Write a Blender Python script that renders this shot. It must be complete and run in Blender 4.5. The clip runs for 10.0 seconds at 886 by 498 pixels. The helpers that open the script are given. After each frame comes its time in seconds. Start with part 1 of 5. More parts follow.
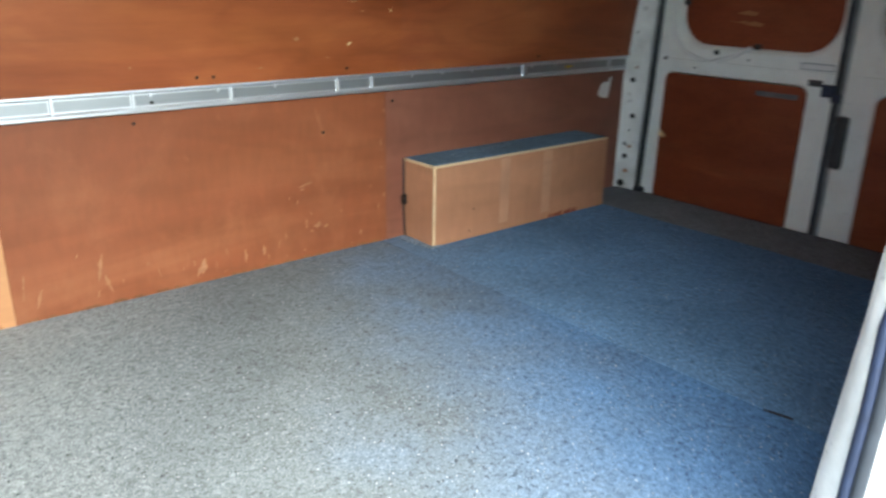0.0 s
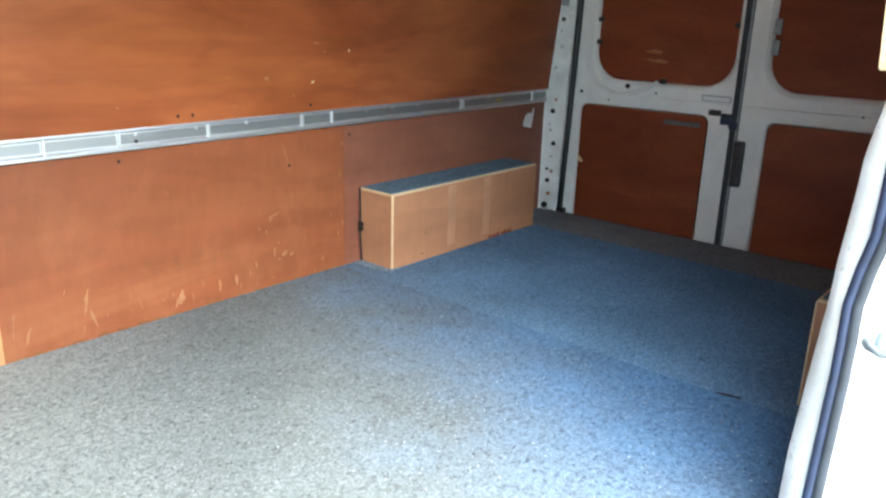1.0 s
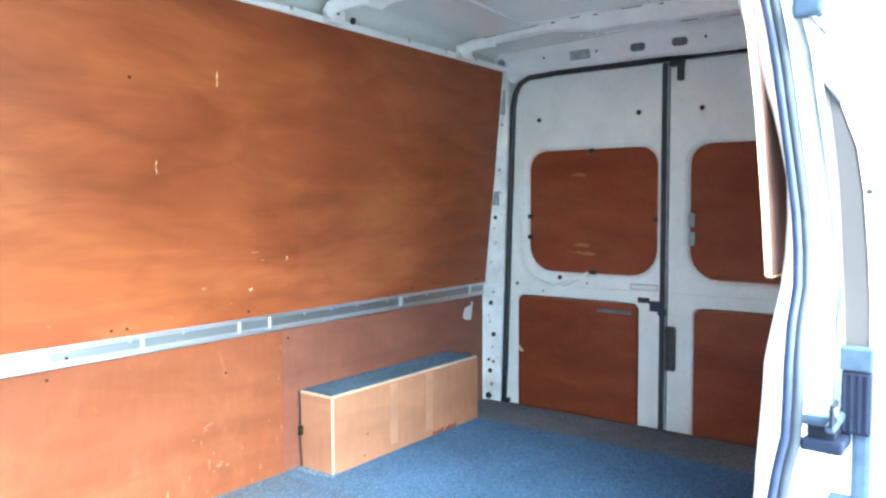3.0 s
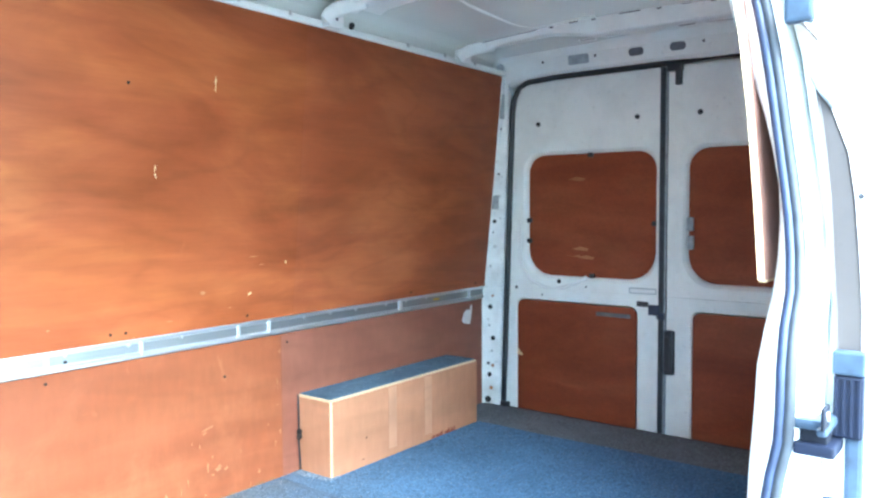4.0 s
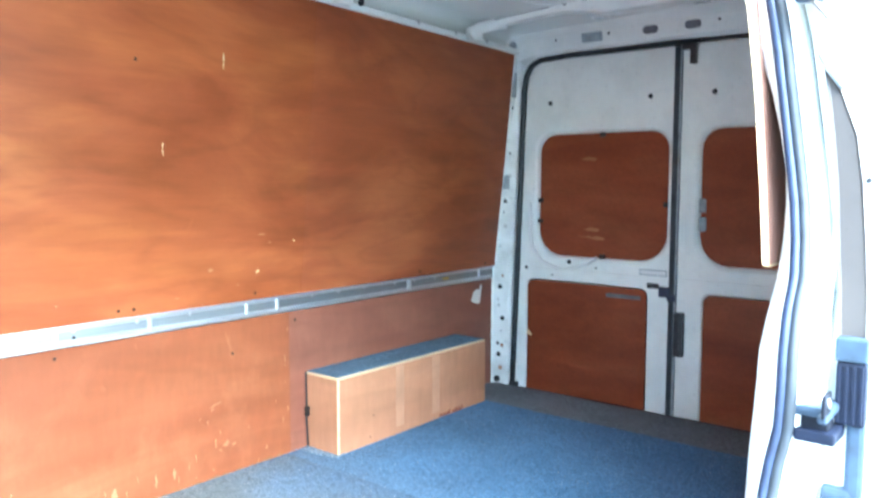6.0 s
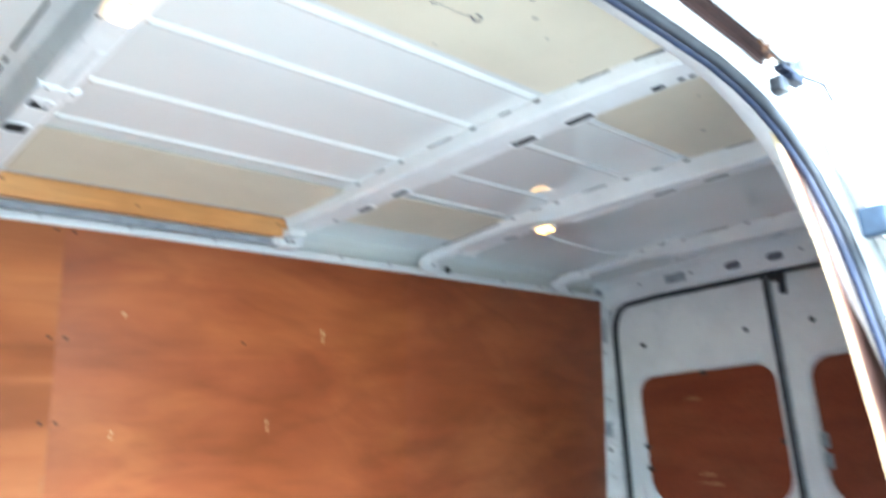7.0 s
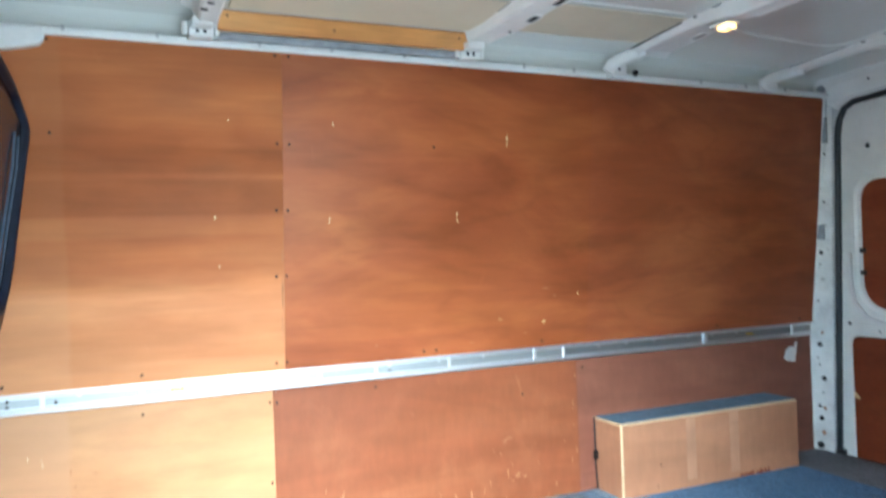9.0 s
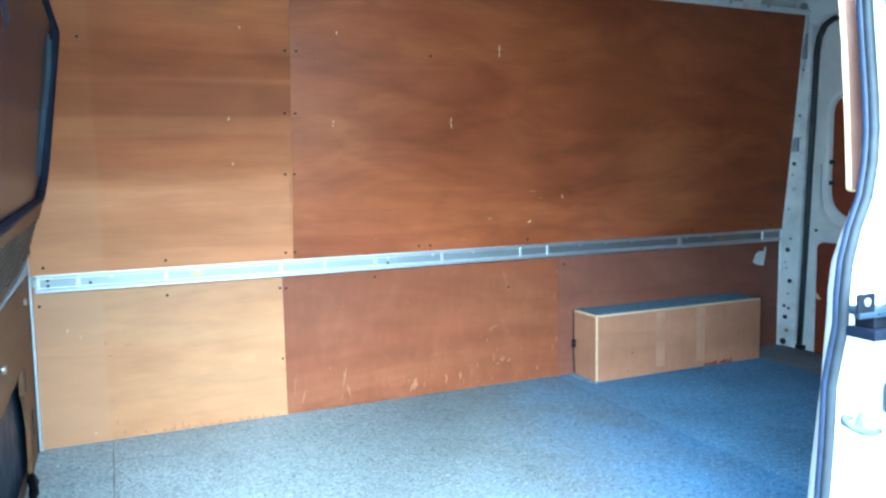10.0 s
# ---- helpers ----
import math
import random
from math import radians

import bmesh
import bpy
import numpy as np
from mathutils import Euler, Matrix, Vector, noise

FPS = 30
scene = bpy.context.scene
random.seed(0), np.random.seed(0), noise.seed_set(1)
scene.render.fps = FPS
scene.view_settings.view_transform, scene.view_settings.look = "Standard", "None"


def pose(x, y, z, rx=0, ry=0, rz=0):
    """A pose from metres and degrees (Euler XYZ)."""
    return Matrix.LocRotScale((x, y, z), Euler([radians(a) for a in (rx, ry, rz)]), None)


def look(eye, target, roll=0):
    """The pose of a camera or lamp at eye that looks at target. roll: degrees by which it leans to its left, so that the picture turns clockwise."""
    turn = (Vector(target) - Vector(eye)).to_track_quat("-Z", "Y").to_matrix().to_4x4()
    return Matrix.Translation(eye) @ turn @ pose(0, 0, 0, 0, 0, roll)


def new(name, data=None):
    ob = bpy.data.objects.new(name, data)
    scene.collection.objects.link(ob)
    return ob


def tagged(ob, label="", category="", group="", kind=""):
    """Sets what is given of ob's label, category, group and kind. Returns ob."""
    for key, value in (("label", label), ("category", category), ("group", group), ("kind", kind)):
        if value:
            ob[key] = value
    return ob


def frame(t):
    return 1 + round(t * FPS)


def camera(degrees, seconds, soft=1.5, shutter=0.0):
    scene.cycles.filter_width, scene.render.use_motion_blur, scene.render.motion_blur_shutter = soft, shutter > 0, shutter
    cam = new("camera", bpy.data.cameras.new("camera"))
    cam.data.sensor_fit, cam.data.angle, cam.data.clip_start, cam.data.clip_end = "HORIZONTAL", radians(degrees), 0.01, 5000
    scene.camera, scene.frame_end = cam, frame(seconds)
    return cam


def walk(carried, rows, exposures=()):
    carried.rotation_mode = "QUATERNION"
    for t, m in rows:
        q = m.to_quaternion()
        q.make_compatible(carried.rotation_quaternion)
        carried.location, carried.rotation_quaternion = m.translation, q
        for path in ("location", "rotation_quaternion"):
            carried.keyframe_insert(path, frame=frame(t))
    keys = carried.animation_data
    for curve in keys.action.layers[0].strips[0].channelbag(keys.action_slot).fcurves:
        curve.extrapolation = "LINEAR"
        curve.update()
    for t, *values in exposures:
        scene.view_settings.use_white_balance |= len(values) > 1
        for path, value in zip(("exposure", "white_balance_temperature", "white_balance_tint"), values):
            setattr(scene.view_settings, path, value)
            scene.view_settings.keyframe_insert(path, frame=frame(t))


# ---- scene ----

# ---------------------------------------------------------------- camera
cam = camera(60.55, 10.0, soft=2.4, shutter=0.5)
PATH = [
    (0.0, (0.334, -0.445, 0.894), (1.5509, 0.9966, 0.2285), 1.13),
    (0.5, (0.084, -0.403, 0.909), (1.5177, 0.8488, 0.2925), 1.19),
    (1.0, (0.006, -0.394, 0.934), (1.4572, 0.8489, 0.3424), 1.58),
    (1.5, (-0.004, -0.409, 0.947), (1.5061, 0.8208, 0.4911), 1.77),
    (2.0, (0.003, -0.410, 0.971), (1.5670, 0.8129, 0.7332), 0.67),
    (2.5, (0.014, -0.430, 0.993), (1.6053, 0.7726, 0.8523), -0.01),
    (4.0, (0.023, -0.466, 1.001), (1.6113, 0.7449, 0.8891), -0.28),
    (4.5, (0.022, -0.466, 0.994), (1.6168, 0.7279, 0.8219), -0.40),
    (5.0, (0.023, -0.471, 0.979), (1.6166, 0.7167, 0.7462), 0.35),
    (5.2, (0.029, -0.469, 0.983), (1.6047, 0.7380, 0.7314), -0.19),
    (6.3, (0.048, -0.484, 1.019), (1.5921, 0.7860, 0.9712), 0.19),
    (6.5, (0.044, -0.484, 1.028), (1.5738, 0.8019, 1.1173), -0.31),
    (7.0, (0.032, -0.521, 1.029), (1.4002, 0.8542, 1.5147), -4.20),
    (7.2, (0.027, -0.526, 1.038), (1.2620, 0.8870, 1.6075), -4.60),
    (7.5, (0.021, -0.534, 1.050), (1.2403, 0.9259, 1.6683), -6.12),
    (8.0, (0.049, -0.573, 1.036), (1.1856, 0.9975, 1.5272), -5.63),
    (8.5, (0.162, -0.736, 0.984), (0.9980, 1.0662, 1.2160), -2.34),
    (9.0, (0.159, -0.908, 0.969), (0.9619, 0.9227, 0.9884), -2.00),
    (9.5, (0.090, -1.092, 0.933), (0.9065, 0.7253, 0.7565), -1.28),
    (10.0, (0.082, -1.156, 0.920), (0.8719, 0.6701, 0.7170), -1.08),
]
EXPOSURES = [(0.0, 3.07, 6800, 3), (0.5, 3.27, 6800, 4), (1.0, 3.42, 6750, 3), (1.5, 3.72, 6500, 2), (2.0, 4.12, 6080, 0), (2.5, 4.58, 5900, -1), (5.2, 4.60, 5500, -3), (6.5, 4.55, 5800, -1),
             (7.0, 4.27, 5950, 1), (7.5, 3.75, 6150, 2), (8.0, 3.24, 6000, 1), (8.5, 3.65, 6250, -1), (9.0, 3.95, 5950, -1), (9.5, 3.90, 4950, -8), (10.0, 3.56, 4900, -11)]
walk(cam, [(t, look(eye, target, roll)) for t, eye, target, roll in PATH], EXPOSURES)

# ---------------------------------------------------------------- daylight
SUN_ELEVATION, SUN_AZIMUTH = radians(51), radians(200)
world = bpy.data.worlds.new("sky")
scene.world = world
world.use_nodes = True
sky = world.node_tree.nodes.new("ShaderNodeTexSky")
sky.sky_type, sky.sun_disc = "NISHITA", False
sky.sun_elevation, sky.sun_rotation = SUN_ELEVATION, SUN_AZIMUTH
background = world.node_tree.nodes["Background"]
background.inputs["Strength"].default_value = 0.13
world.node_tree.links.new(sky.outputs["Color"], background.inputs["Color"])
sun = new("sun", bpy.data.lights.new("sun", "SUN"))
sun.data.energy, sun.data.angle, sun.data.color = 2.0, radians(70), (0.97, 0.99, 1.0)
toward = Vector((math.sin(SUN_AZIMUTH) * math.cos(SUN_ELEVATION), math.cos(SUN_AZIMUTH) * math.cos(SUN_ELEVATION), math.sin(SUN_ELEVATION)))
sun.matrix_world = look(toward * 20, (0, 0, 0))


# ---------------------------------------------------------------- materials
def material(name, colour, rough=0.5, metal=0.0, coat=0.0):
    m = bpy.data.materials.new(name)
    m.use_nodes = True
    b = m.node_tree.nodes["Principled BSDF"]
    b.inputs["Base Color"].default_value = (*colour, 1)
    b.inputs["Roughness"].default_value = rough
    b.inputs["Metallic"].default_value = metal
    b.inputs["Coat Weight"].default_value = coat
    return m


def node(m, kind, **inputs):
    n = m.node_tree.nodes.new(kind)
    for key, value in inputs.items():
        n.inputs[key.replace("_", " ")].default_value = value
    return n


def link(m, a, out, b, into):
    m.node_tree.links.new(a.outputs[out], b.inputs[into])


def shader(m):
    return m.node_tree.nodes["Principled BSDF"]


def placed(m, scale=(1, 1, 1), shift=(0, 0, 0)):
    """World-sized coordinates, stretched."""
    c = m.node_tree.nodes.new("ShaderNodeTexCoord")
    p = m.node_tree.nodes.new("ShaderNodeMapping")
    p.inputs["Scale"].default_value, p.inputs["Location"].default_value = scale, shift
    link(m, c, "Object", p, "Vector")
    return p


def ramp(m, source, out, stops):
    r = m.node_tree.nodes.new("ShaderNodeValToRGB")
    while len(r.color_ramp.elements) < len(stops):
        r.color_ramp.elements.new(0.5)
    for e, (place, colour) in zip(r.color_ramp.elements, stops):
        e.position, e.color = place, (*colour, 1) if len(colour) == 3 else colour
    link(m, source, out, r, "Fac")
    return r


def grey(v):
    return (v, v, v)


def mix(m, factor, a, b, blend="MIX"):
    """Mixes two colours; factor, a and b are numbers, colours or (node, output)."""
    n = m.node_tree.nodes.new("ShaderNodeMix")
    n.data_type, n.blend_type = "RGBA", blend
    for index, value in ((0, factor), (6, a), (7, b)):
        if isinstance(value, tuple) and isinstance(value[0], bpy.types.Node):
            m.node_tree.links.new(value[0].outputs[value[1]], n.inputs[index])
        elif isinstance(value, tuple):
            n.inputs[index].default_value = (*value, 1)
        else:
            n.inputs[index].default_value = value
    return n


def bump(m, source, out, strength, distance=0.002):
    n = node(m, "ShaderNodeBump", Strength=strength, Distance=distance)
    link(m, source, out, n, "Height")
    link(m, n, "Normal", shader(m), "Normal")
    return n


def plywood(name, dark, light, pale, rough=0.33, scuffs=0.5, seed=0.0, figured=1.0, fade=None, grain_scale=(6, 60, 130), grain_depth=1.0, banding=1.0, shine=0.25, run=1.0, lit_courses=None, curl=0.0, soft_sheen=None):
    """Red-brown hardwood plywood: soft cloudy figure drawn out along x, fine pores, rubbed spots."""
    m = material(name, light, rough)
    figure = node(m, "ShaderNodeTexNoise", Scale=1.0, Detail=5.0, Roughness=0.55, Distortion=1.0)
    link(m, placed(m, (0.95 * run, 1.0, 4.4), (seed, 0, seed)), "Vector", figure, "Vector")
    rise = tuple(a + (b - a) * 0.5 * figured for a, b in zip(light, pale))
    fall = tuple(a + (b - a) * figured for a, b in zip(light, dark))
    tone = ramp(m, figure, "Fac", [(0.30, fall), (0.47, light), (0.68, rise)])
    # rotary-cut veneer: the figure's contour lines
    wave = m.node_tree.nodes.new("ShaderNodeMath")
    wave.operation = "MULTIPLY"
    wave.inputs[1].default_value = 32.0
    flow = node(m, "ShaderNodeTexNoise", Scale=1.0, Detail=2.0, Roughness=0.45, Distortion=0.6)
    link(m, placed(m, (0.9 * run, 1.0, 4.6), (seed, 2, seed)), "Vector", flow, "Vector")
    link(m, flow, "Fac", wave, 0)
    crest = m.node_tree.nodes.new("ShaderNodeMath")
    crest.operation = "SINE"
    link(m, wave, "Value", crest, 0)
    rings = ramp(m, crest, "Value", [(0.0, grey(1.03)), (0.6, grey(1.0)), (1.0, grey(1 - 0.07 * figured))])
    band = node(m, "ShaderNodeTexNoise", Scale=1.0, Detail=5.0, Roughness=0.6, Distortion=0.9)
    link(m, placed(m, (0.5, 4, 9.0), (seed, 5, 0)), "Vector", band, "Vector")
    bands = ramp(m, band, "Fac", [(0.35, grey(1 - 0.08 * figured * banding)), (0.62, grey(1 + 0.05 * figured * banding))])
    colour = mix(m, 1.0, (tone, "Color"), (bands, "Color"), "MULTIPLY")
    colour = mix(m, 1.0, (colour, 2), (rings, "Color"), "MULTIPLY")
    grain = node(m, "ShaderNodeTexNoise", Scale=1.0, Detail=6.0, Roughness=0.7, Distortion=0.2)
    link(m, placed(m, grain_scale, (seed, 0, 0)), "Vector", grain, "Vector")
    fine = ramp(m, grain, "Fac", [(0.3, grey(1 - 0.16 * grain_depth)), (0.7, grey(1 + 0.10 * grain_depth))])
    colour = mix(m, 1.0, (colour, 2), (fine, "Color"), "MULTIPLY")
    blot = node(m, "ShaderNodeTexNoise", Scale=2.3, Detail=3.0, Roughness=0.5)
    link(m, placed(m, (1.2, 1, 3.2), (seed, 3, 0)), "Vector", blot, "Vector")
    stain = ramp(m, blot, "Fac", [(0.35, grey(0.90)), (0.65, grey(1.08))])
    colour = mix(m, 1.0, (colour, 2), (stain, "Color"), "MULTIPLY")
    scratch = node(m, "ShaderNodeTexNoise", Scale=1.0, Detail=4.0, Roughness=0.6, Distortion=0.6)
    link(m, placed(m, (13, 13, 6), (seed, 1, 0)), "Vector", scratch, "Vector")
    rub = ramp(m, scratch, "Fac", [(0.66, grey(0)), (0.78, grey(scuffs))])
    colour = mix(m, (rub, "Color"), (colour, 2), tuple(a + (b - a) * 0.7 for a, b in zip(light, pale)))
    wash = node(m, "ShaderNodeTexNoise", Scale=1.0, Detail=7.0, Roughness=0.65, Distortion=0.5)
    link(m, placed(m, (5, 5, 4), (seed, 8, 0)), "Vector", wash, "Vector")
    washed = ramp(m, wash, "Fac", [(0.52, grey(0)), (0.74, grey(0.45 * scuffs))])
    colour = mix(m, (washed, "Color"), (colour, 2), tuple(a + (b - a) * 0.8 for a, b in zip(light, pale)))
    if curl:
        # cathedral contours of the rotary-cut face: soft on one side, crisp on the other
        swirl = node(m, "ShaderNodeTexNoise", Scale=1.0, Detail=3.5, Roughness=0.5, Distortion=0.7)
        link(m, placed(m, (0.75, 1.0, 2.6), (seed + 3, 4, seed)), "Vector", swirl, "Vector")
        steps = m.node_tree.nodes.new("ShaderNodeMath")
        steps.operation = "MULTIPLY"
        steps.inputs[1].default_value = 5.5
        link(m, swirl, "Fac", steps, 0)
        saw = m.node_tree.nodes.new("ShaderNodeMath")
        saw.operation = "FRACT"
        link(m, steps, "Value", saw, 0)
        face = ramp(m, saw, "Value", [(0.0, (1 + 0.6 * curl, 1 + 0.8 * curl, 1 + 0.7 * curl)), (0.72, (1 - 0.5 * curl, 1 - 0.7 * curl, 1 - 0.6 * curl)), (1.0, (1 + 0.6 * curl, 1 + 0.8 * curl, 1 + 0.7 * curl))])
        colour = mix(m, 1.0, (colour, 2), (face, "Color"), "MULTIPLY")
    if soft_sheen:
        # soft reflection painted into the colour: paler below a wandering diagonal edge
        spot = m.node_tree.nodes.new("ShaderNodeSeparateXYZ")
        link(m, placed(m), "Vector", spot, "Vector")
        lean = m.node_tree.nodes.new("ShaderNodeMath")
        lean.operation = "MULTIPLY_ADD"
        link(m, spot, "Z", lean, 0)
        lean.inputs[1].default_value = soft_sheen[0]
        link(m, spot, "X", lean, 2)
        stray = m.node_tree.nodes.new("ShaderNodeMath")
        stray.operation = "MULTIPLY_ADD"
        link(m, swirl, "Fac", stray, 0)
        stray.inputs[1].default_value = 1.1
        link(m, lean, "Value", stray, 2)
        reach = node(m, "ShaderNodeMapRange")
        link(m, stray, "Value", reach, "Value")
        reach.inputs["From Min"].default_value, reach.inputs["From Max"].default_value = soft_sheen[1], soft_sheen[2]
        reach.interpolation_type = "SMOOTHSTEP"
        pale_face = mix(m, (reach, "Result"), soft_sheen[3], (1.0, 1.0, 1.0))
        colour = mix(m, 1.0, (colour, 2), (pale_face, 2), "MULTIPLY")
    if fade:
        where = m.node_tree.nodes.new("ShaderNodeSeparateXYZ")
        link(m, placed(m), "Vector", where, "Vector")
        wander = m.node_tree.nodes.new("ShaderNodeMath")
        wander.operation = "MULTIPLY_ADD"
        link(m, scratch, "Fac", wander, 0)
        wander.inputs[1].default_value = 0.03
        link(m, where, "X", wander, 2)
        span = node(m, "ShaderNodeMapRange")
        link(m, wander, "Value", span, "Value")
        span.inputs["From Min"].default_value, span.inputs["From Max"].default_value = fade[0], fade[1]
        span.inputs["To Min"].default_value, span.inputs["To Max"].default_value = fade[2], 0.0
        colour = mix(m, (span, "Result"), (colour, 2), fade[3])
    # tone by height: veneer bands together with painted falloff of the light
    if lit_courses:
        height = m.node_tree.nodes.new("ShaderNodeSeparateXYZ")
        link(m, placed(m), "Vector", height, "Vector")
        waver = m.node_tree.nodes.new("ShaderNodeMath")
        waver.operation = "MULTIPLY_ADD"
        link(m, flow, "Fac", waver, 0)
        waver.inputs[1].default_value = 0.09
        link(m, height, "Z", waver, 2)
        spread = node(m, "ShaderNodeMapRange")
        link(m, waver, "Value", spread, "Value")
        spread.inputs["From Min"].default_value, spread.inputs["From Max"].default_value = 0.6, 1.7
        course = ramp(m, spread, "Result", [((z - 0.6) / 1.1, tone_there) for z, tone_there in lit_courses])
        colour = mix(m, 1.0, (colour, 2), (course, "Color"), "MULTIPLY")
    link(m, colour, 2, shader(m), "Base Color")
    gloss = ramp(m, blot, "Fac", [(0.3, grey(max(rough - 0.04, 0.31))), (0.7, grey(rough + 0.12))])
    link(m, gloss, "Color", shader(m), "Roughness")
    shader(m).inputs["Specular IOR Level"].default_value = shine
    bump(m, grain, "Fac", 0.08, 0.001)
    return m


def painted(name, colour, rough=0.35, dirt=0.25):
    """White van paint with grime and fine orange peel."""
    m = material(name, colour, rough)
    grime = node(m, "ShaderNodeTexNoise", Scale=5.0, Detail=7.0, Roughness=0.65)
    link(m, placed(m), "Vector", grime, "Vector")
    spot = node(m, "ShaderNodeTexNoise", Scale=55.0, Detail=3.0, Roughness=0.6)
    link(m, placed(m), "Vector", spot, "Vector")
    a = ramp(m, grime, "Fac", [(0.35, tuple(c * (1 - dirt) for c in colour)), (0.6, colour)])
    b = ramp(m, spot, "Fac", [(0.28, grey(1 - dirt * 1.2)), (0.36, grey(1))])
    c = mix(m, 1.0, (a, "Color"), (b, "Color"), "MULTIPLY")
    link(m, c, 2, shader(m), "Base Color")
    g = ramp(m, grime, "Fac", [(0.3, grey(rough + dirt)), (0.65, grey(rough))])
    link(m, g, "Color", shader(m), "Roughness")
    bump(m, spot, "Fac", 0.05, 0.001)
    return m


def felt(name, base, grey_tone, greyed, daylit=None):
    """Needle-felt carpet: fibres of two tones, pale flecks; doorway daylight painted in as a grey-to-blue shift."""
    m = material(name, base, 0.95)
    fibre = node(m, "ShaderNodeTexNoise", Scale=100.0, Detail=3.0, Roughness=0.75, Distortion=1.2)
    link(m, placed(m), "Vector", fibre, "Vector")
    clump = node(m, "ShaderNodeTexNoise", Scale=38.0, Detail=4.0, Roughness=0.7, Distortion=2.0)
    link(m, placed(m), "Vector", clump, "Vector")
    patch = node(m, "ShaderNodeTexNoise", Scale=2.2, Detail=4.0, Roughness=0.6)
    link(m, placed(m), "Vector", patch, "Vector")
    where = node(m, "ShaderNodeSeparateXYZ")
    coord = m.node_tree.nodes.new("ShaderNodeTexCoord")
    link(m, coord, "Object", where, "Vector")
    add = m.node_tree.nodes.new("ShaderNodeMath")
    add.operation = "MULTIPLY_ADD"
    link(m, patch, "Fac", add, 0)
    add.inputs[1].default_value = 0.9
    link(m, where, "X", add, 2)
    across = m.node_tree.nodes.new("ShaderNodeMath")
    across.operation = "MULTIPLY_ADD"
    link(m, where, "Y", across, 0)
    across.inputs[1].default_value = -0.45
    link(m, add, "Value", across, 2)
    # grey to the front, blue beyond: the daylight's tint painted into the felt
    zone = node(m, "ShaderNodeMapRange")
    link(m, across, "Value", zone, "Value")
    zone.inputs["From Min"].default_value, zone.inputs["From Max"].default_value = greyed
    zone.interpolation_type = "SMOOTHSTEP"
    ground_tone = mix(m, (zone, "Result"), grey_tone, base)
    # palest by the bulkhead: bright daylight put into the colour
    if daylit:
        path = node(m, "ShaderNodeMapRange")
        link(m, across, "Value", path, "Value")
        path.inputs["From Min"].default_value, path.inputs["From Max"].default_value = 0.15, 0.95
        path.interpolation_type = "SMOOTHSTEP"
        ground_tone = mix(m, (path, "Result"), daylit, (ground_tone, 2))
    f = ramp(m, fibre, "Fac", [(0.28, grey(0.52)), (0.5, grey(0.98)), (0.72, grey(1.50))])
    c = ramp(m, clump, "Fac", [(0.30, grey(0.66)), (0.48, grey(1.0)), (0.7, grey(1.2))])
    p = ramp(m, patch, "Fac", [(0.3, grey(0.8)), (0.7, grey(1.15))])
    colour = mix(m, 1.0, (ground_tone, 2), (f, "Color"), "MULTIPLY")
    colour = mix(m, 1.0, (colour, 2), (c, "Color"), "MULTIPLY")
    colour = mix(m, 1.0, (colour, 2), (p, "Color"), "MULTIPLY")
    speck = node(m, "ShaderNodeTexNoise", Scale=95.0, Detail=3.0, Roughness=0.6, Distortion=0.4)
    link(m, placed(m, (1, 1, 1), (7, 3, 0)), "Vector", speck, "Vector")
    dark_speck = ramp(m, speck, "Fac", [(0.31, grey(0.42)), (0.42, grey(1.0))])
    colour = mix(m, 1.0, (colour, 2), (dark_speck, "Color"), "MULTIPLY")
    crumb = node(m, "ShaderNodeTexNoise", Scale=120.0, Detail=1.0, Roughness=0.5)
    link(m, placed(m, (1, 1, 1), (2, 9, 0)), "Vector", crumb, "Vector")
    pale_crumb = ramp(m, crumb, "Fac", [(0.70, grey(0)), (0.75, grey(0.8))])
    colour = mix(m, (pale_crumb, "Color"), (colour, 2), (0.5, 0.52, 0.52))
    link(m, colour, 2, shader(m), "Base Color")
    shader(m).inputs["Specular IOR Level"].default_value = 0.1
    bump(m, fibre, "Fac", 0.7, 0.004)
    return m


def metal(name, colour, rough, scale=(4, 60, 300)):
    m = material(name, colour, rough, 1.0)
    n = node(m, "ShaderNodeTexNoise", Scale=1.0, Detail=5.0, Roughness=0.6)
    link(m, placed(m, scale), "Vector", n, "Vector")
    g = ramp(m, n, "Fac", [(0.3, grey(rough - 0.08)), (0.7, grey(rough + 0.14))])
    link(m, g, "Color", shader(m), "Roughness")
    t = ramp(m, n, "Fac", [(0.3, tuple(c * 0.8 for c in colour)), (0.7, colour)])
    link(m, t, "Color", shader(m), "Base Color")
    return m


def rubber(name, colour, rough=0.45):
    m = material(name, colour, rough)
    n = node(m, "ShaderNodeTexNoise", Scale=30.0, Detail=4.0)
    link(m, placed(m), "Vector", n, "Vector")
    t = ramp(m, n, "Fac", [(0.3, colour), (0.75, tuple(c * 1.8 for c in colour))])
    link(m, t, "Color", shader(m), "Base Color")
    return m


# bands of the veneer from the rail upwards, with daylight's falloff painted in
COURSES_AND_LIGHT = [(0.64, (1.58, 1.98, 2.35)), (0.92, (1.48, 1.78, 2.05)), (1.00, (1.17, 1.21, 1.22)), (1.11, (1.05, 1.02, 0.98)), (1.125, (1.18, 1.24, 1.24)), (1.165, (1.10, 1.12, 1.10)), (1.18, (0.86, 0.80, 0.72)),
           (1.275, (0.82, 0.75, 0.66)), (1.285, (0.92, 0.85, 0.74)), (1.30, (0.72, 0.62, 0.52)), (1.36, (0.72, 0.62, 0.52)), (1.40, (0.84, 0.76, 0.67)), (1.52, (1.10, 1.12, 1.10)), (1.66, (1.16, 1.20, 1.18))]
